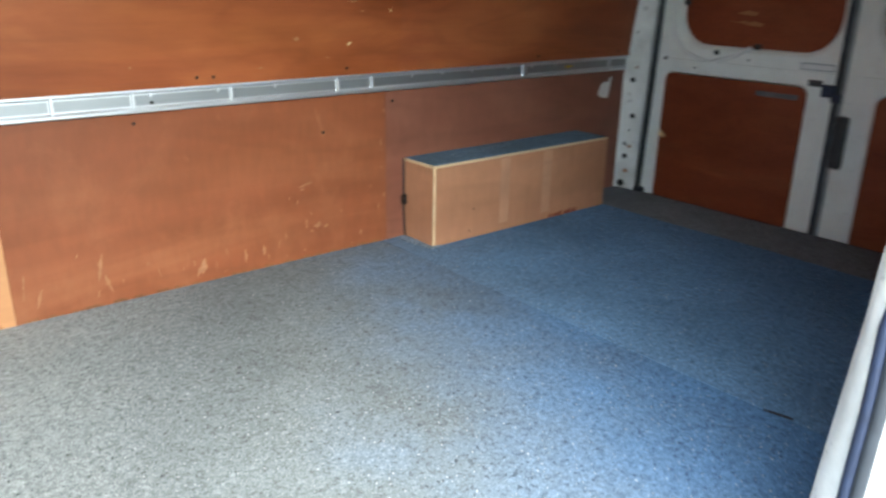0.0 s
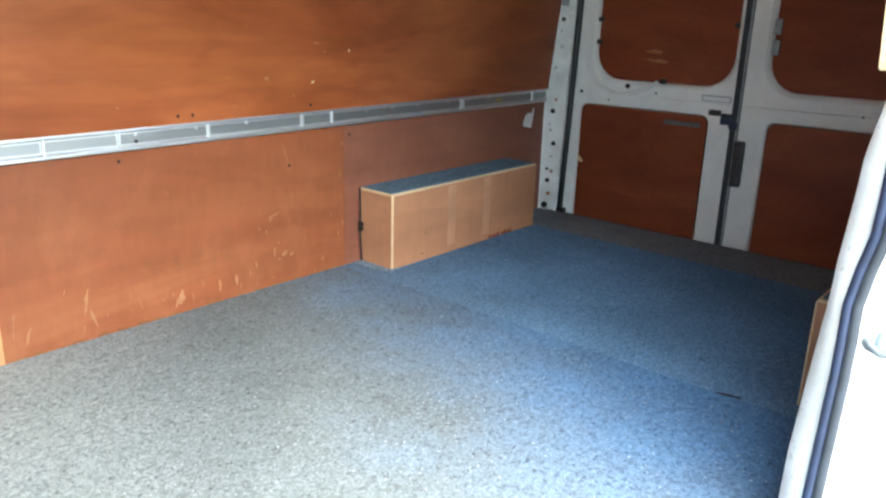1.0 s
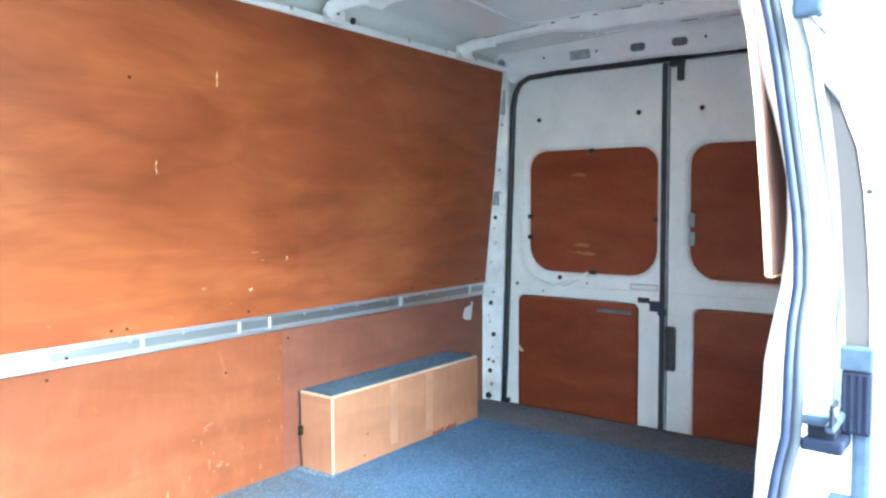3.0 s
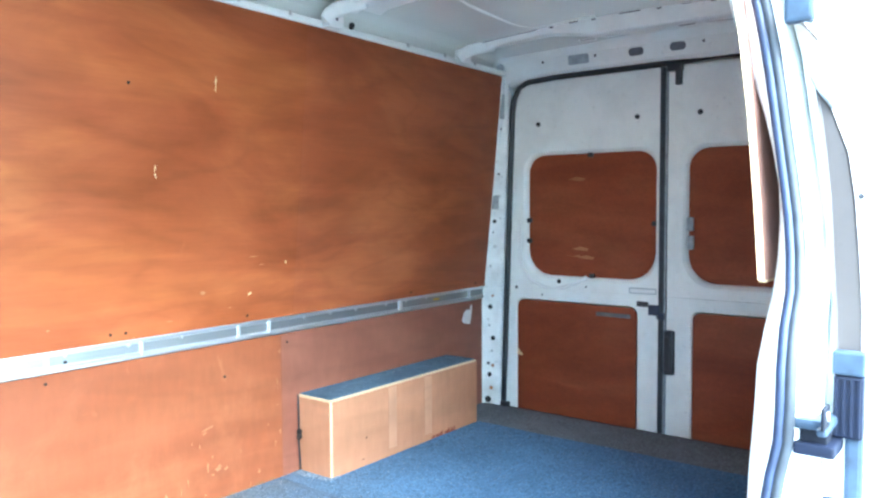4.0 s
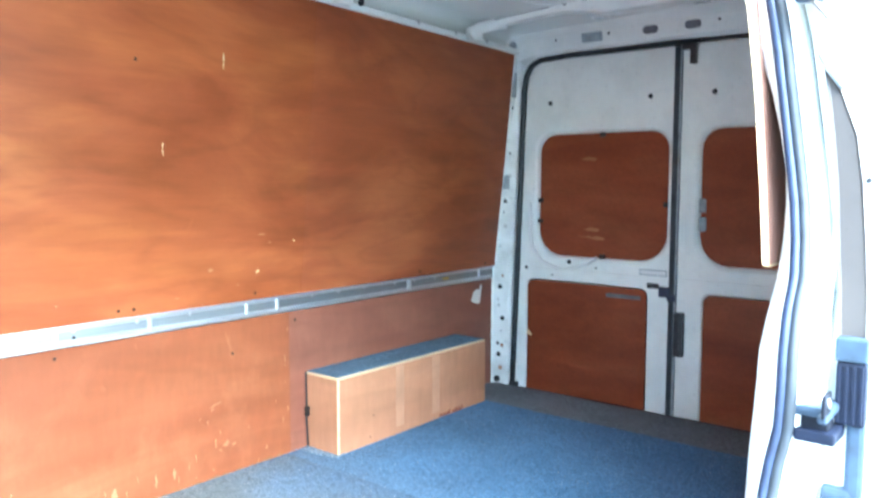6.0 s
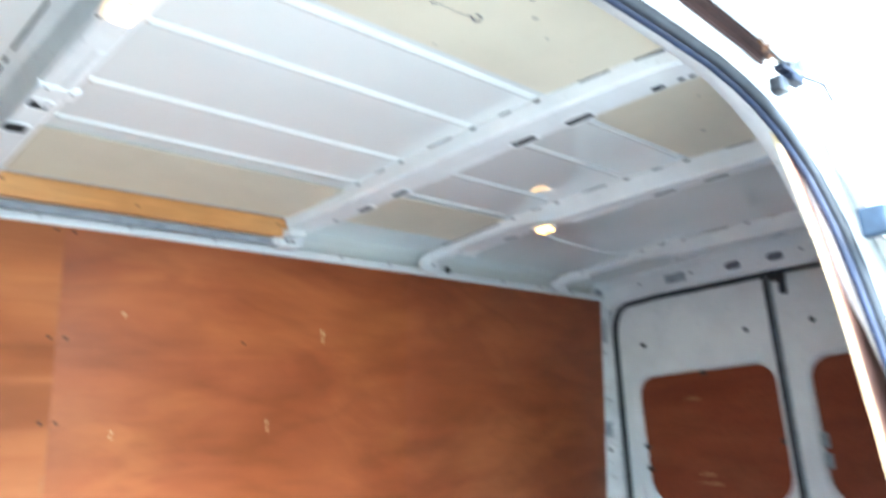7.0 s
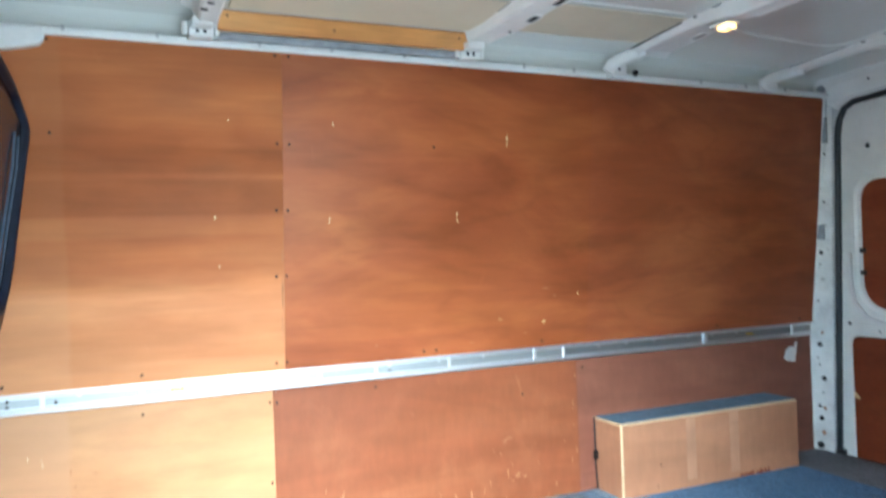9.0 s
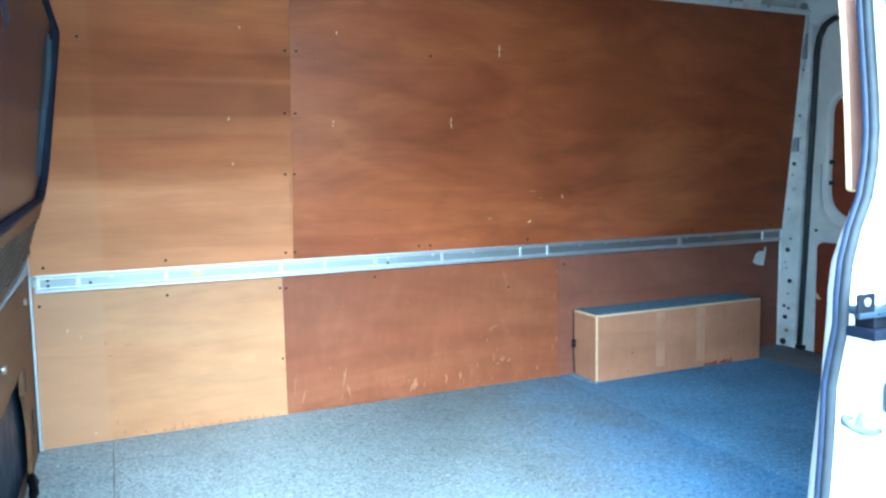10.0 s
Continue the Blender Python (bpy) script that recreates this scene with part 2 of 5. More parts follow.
# slope, edges and tint of the painted reflection
SOFT_SHEEN = (1.6, 3.10, 4.00, (1.13, 1.20, 1.14))
PLY_UPPER = plywood("upper_plywood", (0.212, 0.052, 0.0175), (0.264, 0.068, 0.0240), (0.42, 0.134, 0.044), 0.35, 0.2, 0.0, 0.9, None, (5, 60, 90), 0.40, 0.7, 0.24, 1.6, None, 0.15, SOFT_SHEEN)
PLY_UPPER_FRONT = plywood("front_plywood", (0.262, 0.078, 0.027), (0.325, 0.103, 0.037), (0.50, 0.205, 0.083), 0.5, 0.12, 4.0, 0.5, (0.045, 0.06, 0.25, (0.36, 0.150, 0.066)), (4, 60, 90), 0.45, 1.0, 0.12, 0.5, COURSES_AND_LIGHT, 0.07)
PLY_UPPER_REAR = plywood("upper_rear_plywood", (0.212, 0.052, 0.0185), (0.264, 0.068, 0.0260), (0.41, 0.130, 0.046), 0.35, 0.2, 0.0, 0.9, None, (5, 60, 90), 0.40, 0.7, 0.28, 1.6, None, 0.15, SOFT_SHEEN)
PLY_LOWER = plywood("lower_plywood", (0.194, 0.056, 0.0240), (0.235, 0.072, 0.0305), (0.43, 0.19, 0.09), 0.40, 0.6, 9.0, 0.4, None, (34, 60, 9), 0.55, 0.6)
PLY_LOWER_FRONT = plywood("pale_plywood", (0.44, 0.198, 0.086), (0.505, 0.236, 0.106), (0.64, 0.37, 0.19), 0.45, 0.15, 13.0, 0.5, (0.035, 0.05, 0.45, (0.51, 0.27, 0.15)), (9, 60, 34), 0.5, 0.8)
PLY_LOWER_REAR = plywood("rear_plywood", (0.172, 0.063, 0.040), (0.208, 0.078, 0.050), (0.33, 0.155, 0.095), 0.38, 0.2, 17.0, 0.6, None, (30, 60, 9), 0.5, 0.6)
PLY_BOX = plywood("box_plywood", (0.355, 0.157, 0.085), (0.405, 0.190, 0.105), (0.52, 0.28, 0.165), 0.5, 0.25, 21.0, 0.5, None, (34, 34, 7), 0.6, 0.5)
PLY_BOX_PALE = plywood("rubbed_plywood", (0.43, 0.218, 0.133), (0.475, 0.252, 0.152), (0.56, 0.30, 0.18), 0.5, 0.2, 23.0, 0.5, None, (34, 34, 7), 0.6, 0.5)
PLY_NEAR = plywood("near_plywood", (0.22, 0.115, 0.085), (0.27, 0.145, 0.108), (0.36, 0.21, 0.16), 0.5, 0.2, 45.0, 0.5, None, (30, 60, 9), 0.5, 0.6)
PLY_DOOR = plywood("door_plywood", (0.170, 0.035, 0.015), (0.220, 0.048, 0.021), (0.34, 0.13, 0.06), 0.34, 0.15, 25.0, 0.6)
PLY_BULK = plywood("bulkhead_plywood", (0.115, 0.057, 0.028), (0.150, 0.076, 0.038), (0.21, 0.115, 0.06), 0.6, 0.2, 41.0, 0.6)
shader(PLY_BULK).inputs["Specular IOR Level"].default_value = 0.1
PLY_EDGE = plywood("plywood_edge", (0.55, 0.38, 0.2), (0.68, 0.5, 0.29), (0.75, 0.6, 0.4), 0.6, 0.2, 29.0)
PLY_TORN = plywood("torn_plywood", (0.28, 0.115, 0.054), (0.335, 0.146, 0.071), (0.45, 0.23, 0.12), 0.7, 0.2, 30.0)
PLY_STAIN = plywood("stained_plywood", (0.36, 0.15, 0.06), (0.42, 0.185, 0.075), (0.5, 0.25, 0.11), 0.6, 0.2, 52.0)
DIRT_AND_SHADE = plywood("dirt_and_shade", (0.15, 0.065, 0.03), (0.21, 0.10, 0.045), (0.34, 0.19, 0.09), 0.7, 0.4, 51.0)
PINE = plywood("pine_batten", (0.56, 0.235, 0.070), (0.66, 0.305, 0.100), (0.72, 0.42, 0.18), 0.5, 0.1, 33.0)
WHITE = painted("van_paint", (0.812, 0.820, 0.782), 0.32, 0.12)
WHITE_CLEAN = painted("roof_paint", (0.780, 0.798, 0.748), 0.10, 0.02)
shader(WHITE_CLEAN).inputs["Coat Weight"].default_value = 0.8
shader(WHITE_CLEAN).inputs["Coat Roughness"].default_value = 0.04
WHITE_PILLAR = painted("pillar_paint", (0.80, 0.81, 0.79), 0.4, 0.3)
PAD = painted("sound_pad", (0.66, 0.595, 0.450), 0.5, 0.06)
PAD_DIRT = painted("pad_dirt", (0.44, 0.40, 0.32), 0.6, 0.4)
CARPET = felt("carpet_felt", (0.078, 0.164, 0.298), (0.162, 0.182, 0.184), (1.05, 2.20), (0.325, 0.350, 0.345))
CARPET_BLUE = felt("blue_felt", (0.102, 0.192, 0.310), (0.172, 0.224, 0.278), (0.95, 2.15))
CARPET_PALE = felt("pale_felt", (0.315, 0.345, 0.335), (0.315, 0.345, 0.335), (0, 1))
CARPET_LIGHT = felt("light_felt", (0.20, 0.26, 0.32), (0.20, 0.26, 0.32), (0, 1))
CARPET_BOX = felt("box_felt", (0.120, 0.190, 0.255), (0.120, 0.190, 0.255), (0, 1))
CARPET_DARK = felt("threshold_felt", (0.175, 0.188, 0.198), (0.175, 0.188, 0.198), (0, 1))
ALUMINIUM = metal("aluminium", (0.78, 0.80, 0.81), 0.46)
ALUMINIUM_DULL = metal("dull_aluminium", (0.41, 0.43, 0.43), 0.5)
STEEL = metal("zinc_steel", (0.6, 0.6, 0.58), 0.35, (40, 40, 40))
SCREW = metal("screw_head", (0.05, 0.04, 0.035), 0.6, (60, 60, 60))
SEAL = rubber("door_seal", (0.011, 0.018, 0.040), 0.55)
SEAL_GREY = rubber("grey_seal", (0.017, 0.021, 0.027), 0.6)
SEAL_NAVY = rubber("navy_plastic", (0.004, 0.006, 0.014), 0.6)
shader(SEAL_NAVY).inputs["Specular IOR Level"].default_value = 0.2
SEAL_BLUE = rubber("blue_grey_plastic", (0.022, 0.034, 0.052), 0.6)
shader(SEAL_BLUE).inputs["Specular IOR Level"].default_value = 0.25
SEAL_DARK = rubber("rear_seal", (0.012, 0.016, 0.02), 0.45)
BLACK = rubber("black_plastic", (0.014, 0.015, 0.018), 0.4)
DEEP = rubber("deep_black_plastic", (0.005, 0.006, 0.010), 0.6)
shader(DEEP).inputs["Specular IOR Level"].default_value = 0.15
HOLE = rubber("dark_cavity", (0.012, 0.012, 0.013), 0.9)
BULKHEAD = painted("bulkhead_paint", (0.010, 0.024, 0.046), 0.4, 0.3)
shader(BULKHEAD).inputs["Specular IOR Level"].default_value = 0.2
PANE = material("dark_pane", (0.005, 0.011, 0.018), 0.2)
shader(PANE).inputs["Specular IOR Level"].default_value = 0.07
STRIKER = rubber("striker_steel", (0.060, 0.074, 0.084), 0.5)
SLOT_GREY = rubber("slot_grey", (0.085, 0.085, 0.095), 0.7)
GREY = rubber("grey_plastic", (0.20, 0.22, 0.23), 0.5)
RUST = plywood("rusty_track", (0.04, 0.022, 0.020), (0.075, 0.044, 0.038), (0.20, 0.12, 0.08), 0.55, 0.6, 37.0)
RUST_ORANGE = plywood("orange_rust", (0.09, 0.04, 0.02), (0.16, 0.08, 0.04), (0.3, 0.18, 0.1), 0.9, 0.6, 49.0)
RUST_WORN = plywood("worn_rust", (0.16, 0.10, 0.085), (0.22, 0.15, 0.13), (0.4, 0.3, 0.26), 0.5, 0.6, 47.0)
EDGE_SHADE = painted("beige_shade", (0.055, 0.046, 0.042), 0.5, 0.15)
GRILLE = painted("grille_paint", (0.17, 0.125, 0.085), 0.5, 0.2)
PAPER = material("paper", (0.75, 0.75, 0.73), 0.8)
YELLOW = material("yellow_mark", (0.6, 0.42, 0.03), 0.6)
GROUND_BOUNCE = painted("ground_bounce", (0.28, 0.276, 0.268), 0.85, 0.25)
GLOW = material("lit_lens", (0.9, 0.8, 0.6), 0.3)
shader(GLOW).inputs["Emission Color"].default_value = (1.0, 0.52, 0.13, 1)
shader(GLOW).inputs["Emission Strength"].default_value = 0.4


# ---------------------------------------------------------------- mesh helpers
def link_mesh(name, bm, mat, smooth=False):
    data = bpy.data.meshes.new(name)
    bmesh.ops.recalc_face_normals(bm, faces=bm.faces)
    bm.to_mesh(data)
    bm.free()
    data.materials.append(mat)
    for p in data.polygons:
        p.use_smooth = smooth
    return new(name, data)


def part(name, bm, mat, parent, label="", smooth=False):
    ob = link_mesh(name, bm, mat, smooth)
    ob.parent = parent
    ob.matrix_parent_inverse = parent.matrix_world.inverted() if parent.type != "EMPTY" else Matrix.Translation(-parent.location)
    if label:
        ob["label"] = label
    return ob


def thing(name, at, label, category, group="", kind=""):
    ob = new(name)
    ob.location = at
    ob.empty_display_size = 0.05
    return tagged(ob, label, category, group, kind)


def soften(bm, width, segments=2):
    if width:
        bmesh.ops.bevel(bm, geom=list(bm.edges), offset=width, segments=segments, affect="EDGES", profile=0.6)
    return bm


def block(lo, hi, bevel=0.002, m=None):
    """A box from corner to corner with softened edges."""
    bm = bmesh.new()
    bmesh.ops.create_cube(bm, size=1)
    size = [max(b - a, 1e-4) for a, b in zip(lo, hi)]
    for v in bm.verts:
        v.co = Vector([a + (c + 0.5) * s for a, c, s in zip(lo, v.co, size)])
    soften(bm, min(bevel, 0.4 * min(size)))
    if m is not None:
        bm.transform(m)
    return bm


def join(*parts):
    out = bmesh.new()
    for p in parts:
        data = bpy.data.meshes.new("join")
        p.to_mesh(data)
        p.free()
        out.from_mesh(data)
        bpy.data.meshes.remove(data)
    return out


def rounded(a0, a1, b0, b1, radii, k=7):
    """A rounded rectangle in two axes, counter-clockwise from the low corner; radii for (low low), (high low), (high high), (low high)."""
    if not isinstance(radii, tuple):
        radii = (radii,) * 4
    out = []
    for (ca, cb, sa, sb, start), r in zip(((a0, b0, 1, 1, 180), (a1, b0, -1, 1, 270), (a1, b1, -1, -1, 0), (a0, b1, 1, -1, 90)), radii):
        for i in range(k):
            t = radians(start + 90 * i / (k - 1))
            out.append((ca + sa * r + r * math.cos(t), cb + sb * r + r * math.sin(t)))
    return out


def plate(loop, to, depth, bevel=0.002):
    """Extrudes a flat outline; to(a, b, d) gives the place at depth d."""
    bm = bmesh.new()
    inset = bevel
    ca = sum(p[0] for p in loop) / len(loop)
    cb = sum(p[1] for p in loop) / len(loop)

    def shrunk(p):
        v = Vector((p[0] - ca, p[1] - cb))
        return (ca + v.x * (1 - inset / max(v.length, 1e-6)), cb + v.y * (1 - inset / max(v.length, 1e-6)))
    rings = [[bm.verts.new(to(*p, depth)) for p in loop], [bm.verts.new(to(*p, inset)) for p in loop], [bm.verts.new(to(*shrunk(p), 0)) for p in loop]]
    for r, s in zip(rings, rings[1:]):
        for i in range(len(loop)):
            j = (i + 1) % len(loop)
            bm.faces.new((r[i], r[j], s[j], s[i]))
    bm.faces.new(rings[-1])
    bm.faces.new(rings[0][::-1])
    return bm


def ring(outer, inner, to, depth, lip=0.008):
    """A plate with one opening of the same number of points: front, softened rims and both walls."""
    bm = bmesh.new()
    n = len(outer)
    ca = sum(p[0] for p in inner) / n
    cb = sum(p[1] for p in inner) / n
    wide = []
    for p in inner:
        v = Vector((p[0] - ca, p[1] - cb))
        wide.append((ca + v.x * (1 + lip / v.length), cb + v.y * (1 + lip / v.length)))
    rows = [[bm.verts.new(to(*p, depth)) for p in outer], [bm.verts.new(to(*p, 0)) for p in outer], [bm.verts.new(to(*p, 0)) for p in wide],
            [bm.verts.new(to(*p, lip * 0.35)) for p in [((a[0] * 0.6 + b[0] * 0.4), (a[1] * 0.6 + b[1] * 0.4)) for a, b in zip(inner, wide)]],
            [bm.verts.new(to(*p, lip)) for p in inner], [bm.verts.new(to(*p, depth)) for p in inner]]
    for r, s in zip(rows, rows[1:] + rows[:1]):
        for i in range(n):
            j = (i + 1) % n
            bm.faces.new((r[i], r[j], s[j], s[i]))
    return bm


def tube(points, radius, sides=8, flat=1.0, closed=False):
    """A tube along points; flat squeezes it across."""
    pts = [Vector(p) for p in points]
    bm = bmesh.new()
    rows = []
    n = len(pts)
    for i, p in enumerate(pts):
        a = pts[i - 1] if (i or closed) else p
        b = pts[(i + 1) % n] if (i < n - 1 or closed) else p
        t = (b - a).normalized()
        side = t.cross(Vector((0, 1, 0.02))).normalized()
        up = side.cross(t).normalized()
        rows.append([bm.verts.new(p + side * (radius * math.cos(2 * math.pi * k / sides)) + up * (radius * flat * math.sin(2 * math.pi * k / sides))) for k in range(sides)])
    for r, s in zip(rows, rows[1:] + (rows[:1] if closed else [])):
        for k in range(sides):
            j = (k + 1) % sides
            bm.faces.new((r[k], r[j], s[j], s[k]))
    if not closed:
        bm.faces.new(rows[0])
        bm.faces.new(rows[-1][::-1])
    return bm


def disc(at, normal, radius, depth, sides=12, bevel=0.25):
    """A round button standing on a surface: a low dome."""
    bm = bmesh.new()
    q = Vector(normal).to_track_quat("Z", "Y").to_matrix().to_4x4()
    rows = []
    for r, h in ((radius, 0), (radius, depth * (1 - bevel)), (radius * 0.75, depth)):
        rows.append([bm.verts.new((r * math.cos(2 * math.pi * k / sides), r * math.sin(2 * math.pi * k / sides), h)) for k in range(sides)])
    for r, s in zip(rows, rows[1:]):
        for k in range(sides):
            j = (k + 1) % sides
            bm.faces.new((r[k], r[j], s[j], s[k]))
    bm.faces.new(rows[-1])
    bm.faces.new(rows[0][::-1])
    bm.transform(Matrix.Translation(at) @ q)
    return bm


def loft(sections, closed_ring=True, caps=True):
    """Skins a row of equal sections."""
    bm = bmesh.new()
    rows = [[bm.verts.new(p) for p in s] for s in sections]
    n = len(rows[0])
    for r, s in zip(rows, rows[1:]):
        for i in range(n if closed_ring else n - 1):
            j = (i + 1) % n
            bm.faces.new((r[i], r[j], s[j], s[i]))
    if closed_ring and caps:
        bm.faces.new(rows[0][::-1])
        bm.faces.new(rows[-1])
    return bm


def between(table, z):
    """Straight interpolation in a small table."""
    if z <= table[0][0]:
        return table[0][1]
    for (a, u), (b, v) in zip(table, table[1:]):
        if z <= b:
            return u + (v - u) * (z - a) / (b - a)
    return table[-1][1]


# ---------------------------------------------------------------- plan of the van, in metres
FRONT, REAR, FAR = -0.17, 3.25, 1.70      # bulkhead, rear doors, far plywood
MID = 0.78                                # centre line
WALL_END = 3.19


def upper_y(z):
    """The upper plywood leans in."""
    return 1.682 - 0.103 * (z - 0.62)


# ---------------------------------------------------------------- setting
floor = tagged(link_mesh("floor", block((-0.25, -0.20, -0.06), (3.24, 1.76, -0.008)), RUST), "plywood load floor of the van under the carpet", "floor", kind="structure")
underbody = tagged(link_mesh("underbody", block((-0.18, -0.10, -0.70), (3.18, 1.68, -0.0605), 0.02), BLACK), "plain black underbody carrying the load floor", "underbody", kind="structure")
# unseen ground, kept pale so daylight bounces up to the ceiling
ground = tagged(link_mesh("ground", block((-400, -400, -1.0), (400, 400, -0.70), 0), GROUND_BOUNCE), "unseen pale ground under the van, added to bounce daylight", "ground", kind="structure")

wall_far = tagged(link_mesh("wall_far", loft([[(x, 1.72, -0.06), (x, 1.72, 0.6), (x, 1.70, 1.0), (x, 1.635, 1.62), (x, 1.655, 1.66), (x, 1.655, 1.80), (x, 1.71, 1.80), (x, 1.72, 1.66), (x, 1.78, 1.0), (x, 1.80, 0.6), (x, 1.80, -0.06)] for x in (-0.25, 3.32)]), WHITE), "white steel body side behind the plywood lining", "van wall", kind="structure")

# near body side behind the doorway: follows the seal line
SEAL_Y = [(-0.1, -0.147), (0.2, -0.150), (0.4, -0.154), (0.5, -0.151), (0.56, -0.159), (0.62, -0.171), (0.68, -0.174), (0.8, -0.172), (0.86, -0.175), (0.95, -0.168), (1.05, -0.152), (1.15, -0.136), (1.25, -0.120), (1.36, -0.094), (1.47, -0.062), (1.6, -0.028), (1.72, -0.005)]
SEAL_X = [(-0.1, 1.290), (0.2, 1.300), (0.3, 1.302), (0.4, 1.306), (0.5, 1.311), (0.56, 1.313), (0.62, 1.311), (0.68, 1.308), (0.74, 1.315), (0.8, 1.334), (0.86, 1.357), (0.95, 1.382), (1.05, 1.393), (1.15, 1.399), (1.25, 1.406), (1.36, 1.425)]
EDGE = [(between(SEAL_X, -0.1 + 0.06 * i), -0.1 + 0.06 * i) for i in range(25)]
CORNER = [(1.430, 1.44), (1.418, 1.487), (1.39, 1.533), (1.345, 1.570), (1.285, 1.596), (1.20, 1.614), (1.06, 1.624), (0.9, 1.630), (0.7, 1.635), (0.4, 1.635), (0.15, 1.63), (0.03, 1.615), (-0.03, 1.58), (-0.06, 1.52), (-0.08, 1.4)]
FRONT_EDGE = [(-0.08 - 0.02 * i / 10, 1.3 - 0.14 * i) for i in range(11)]
OPENING = [p for p in EDGE if p[1] < 1.40] + CORNER + FRONT_EDGE


def offset_line(line, d):
    """The line moved outwards from the doorway by d, in the plane of the body side."""
    out = []
    for i, (x, z) in enumerate(line):
        a, b = line[max(i - 1, 0)], line[min(i + 1, len(line) - 1)]
        t = Vector((b[0] - a[0], b[1] - a[1])).normalized()
        out.append((x + t.y * d, z - t.x * d))
    return out


def lip(z):
    """How far the inner flange reaches in: deep at the foot of the pillar, shallow above the waist."""
    return between([(0.2, 1.05), (0.4, 0.92), (0.5, 0.76), (0.56, 0.88), (0.62, 1.0), (0.74, 0.95), (0.8, 0.82), (0.86, 0.74), (0.95, 0.57), (1.05, 0.40), (1.15, 0.55), (1.25, 0.85), (1.36, 1.1), (1.5, 1.0), (1.8, 0.9)], z)


def strip(profile):
    """Sweeps (outward, depth) steps round the doorway; depth is added to the body side's y."""
    sections = []
    for d, dy in profile:
        sections.append([(x, between(SEAL_Y, z) + (dy * lip(z) if dy > 0.02 else dy), z) for x, z in offset_line(OPENING, d)])
    return loft(list(map(list, zip(*sections))), closed_ring=True)


tagged(link_mesh("door_frame", strip([(0.004, -0.012), (0.006, 0.018), (0.031, 0.056), (0.046, 0.060), (0.055, -0.005), (0.060, -0.045), (0.03, -0.030)]), WHITE_PILLAR, True), "white painted steel frame of the side doorway", "door frame", kind="structure")

zs = (-0.06, 0.3, 0.6, 0.7, 0.75, 0.8, 0.86, 0.95, 1.1, 1.2, 1.36, 1.5, 1.6, 1.72)
wall_near = tagged(link_mesh("wall_near", loft([[(between(SEAL_X, z) + 0.046, between(SEAL_Y, z) + 0.004, z), (3.32, between(SEAL_Y, z) + 0.004, z), (3.32, between(SEAL_Y, z) - 0.043, z), (between(SEAL_X, z) + 0.046, between(SEAL_Y, z) - 0.043, z)] for z in zs]), WHITE), "white steel body side behind the doorway", "van wall", kind="structure")


def roof_z(y):
    """The roof skin's height across the van."""
    u = abs(y - MID)
    edge = 0.77 if y > MID else 0.70
    return 1.780 - 0.018 * (u / 0.6) ** 2 - 0.16 * max(0.0, (u - edge) / 0.16) ** 2.2


# roof skin with pressed beads
BEADS = (0.46, 0.665, 0.94, 1.135)
bays = [(-0.16, 0.345), (0.515, 1.345), (1.485, 2.0)]


def roof_skin():
    ys = sorted(set([round(-0.03 + 0.04 * i, 3) for i in range(43)] + [round(b + d, 4) for b in BEADS for d in (-0.014, -0.009, 0, 0.009, 0.014)]))
    ys = [y for y in ys if -0.03 <= y <= 1.65]
    xs = [-0.25, -0.165]
    for a, b in bays:
        xs += [a, a + 0.012, b - 0.012, b]
    xs += [2.14 + 0.06 * i for i in range(20)]
    bm = bmesh.new()
    rows = []
    for x in xs:
        row = []
        for y in ys:
            z = roof_z(y) - 0.05 * max(0.0, (x - 2.3) / 1.0) ** 2
            if x > 2.2:
                z += min(1.0, (x - 2.2) / 0.15) * (0.004 * math.sin(7 * y + 5 * x) + 0.0025 * noise.noise((x * 5.0, y * 3.5, 1.7)))
            for a, b in bays:
                if a + 0.01 < x < b - 0.01:
                    for c in BEADS:
                        u = abs(y - c)
                        z -= 0.0055 * max(0.0, 1 - max(0.0, u - 0.005) / 0.009) if u < 0.014 else 0
            row.append(bm.verts.new((x, y, z)))
        rows.append(row)
    top = [[bm.verts.new((v.co.x, v.co.y, v.co.z + 0.03)) for v in r] for r in rows]
    for grid in (rows, top):
        for r, s in zip(grid, grid[1:]):
            for i in range(len(ys) - 1):
                bm.faces.new((r[i], r[i + 1], s[i + 1], s[i]))
    rim_low = rows[0] + [r[-1] for r in rows[1:]] + rows[-1][-2::-1] + [r[0] for r in rows[-2:0:-1]]
    rim_top = top[0] + [r[-1] for r in top[1:]] + top[-1][-2::-1] + [r[0] for r in top[-2:0:-1]]
    for i in range(len(rim_low)):
        j = (i + 1) % len(rim_low)
        bm.faces.new((rim_low[i], rim_low[j], rim_top[j], rim_top[i]))
    return bm


ceiling = tagged(link_mesh("ceiling", roof_skin(), WHITE_CLEAN), "white pressed steel van roof skin with beads", "ceiling", kind="structure")
for p in ceiling.data.polygons:
    p.use_smooth = p.center.x > 2.1 and abs(p.normal.z) > 0.8

# rail along the top of the far lining
cant = thing("trim", (1.5, 1.57, 1.66), "white steel roof rail above the plywood", "trim", kind="structure")
RAIL = [(-0.25, 0.0), (0.8, 0.0), (1.9, -0.007), (3.22, -0.022)]
part("rail", loft([[(x, 1.66, 1.652 + d), (x, 1.566, 1.657 + d), (x, 1.562, 1.662 + d), (x, 1.561, 1.676 + d), (x, 1.566, 1.681 + d), (x, 1.66, 1.676 + d)] for x, d in RAIL]), WHITE, cant)
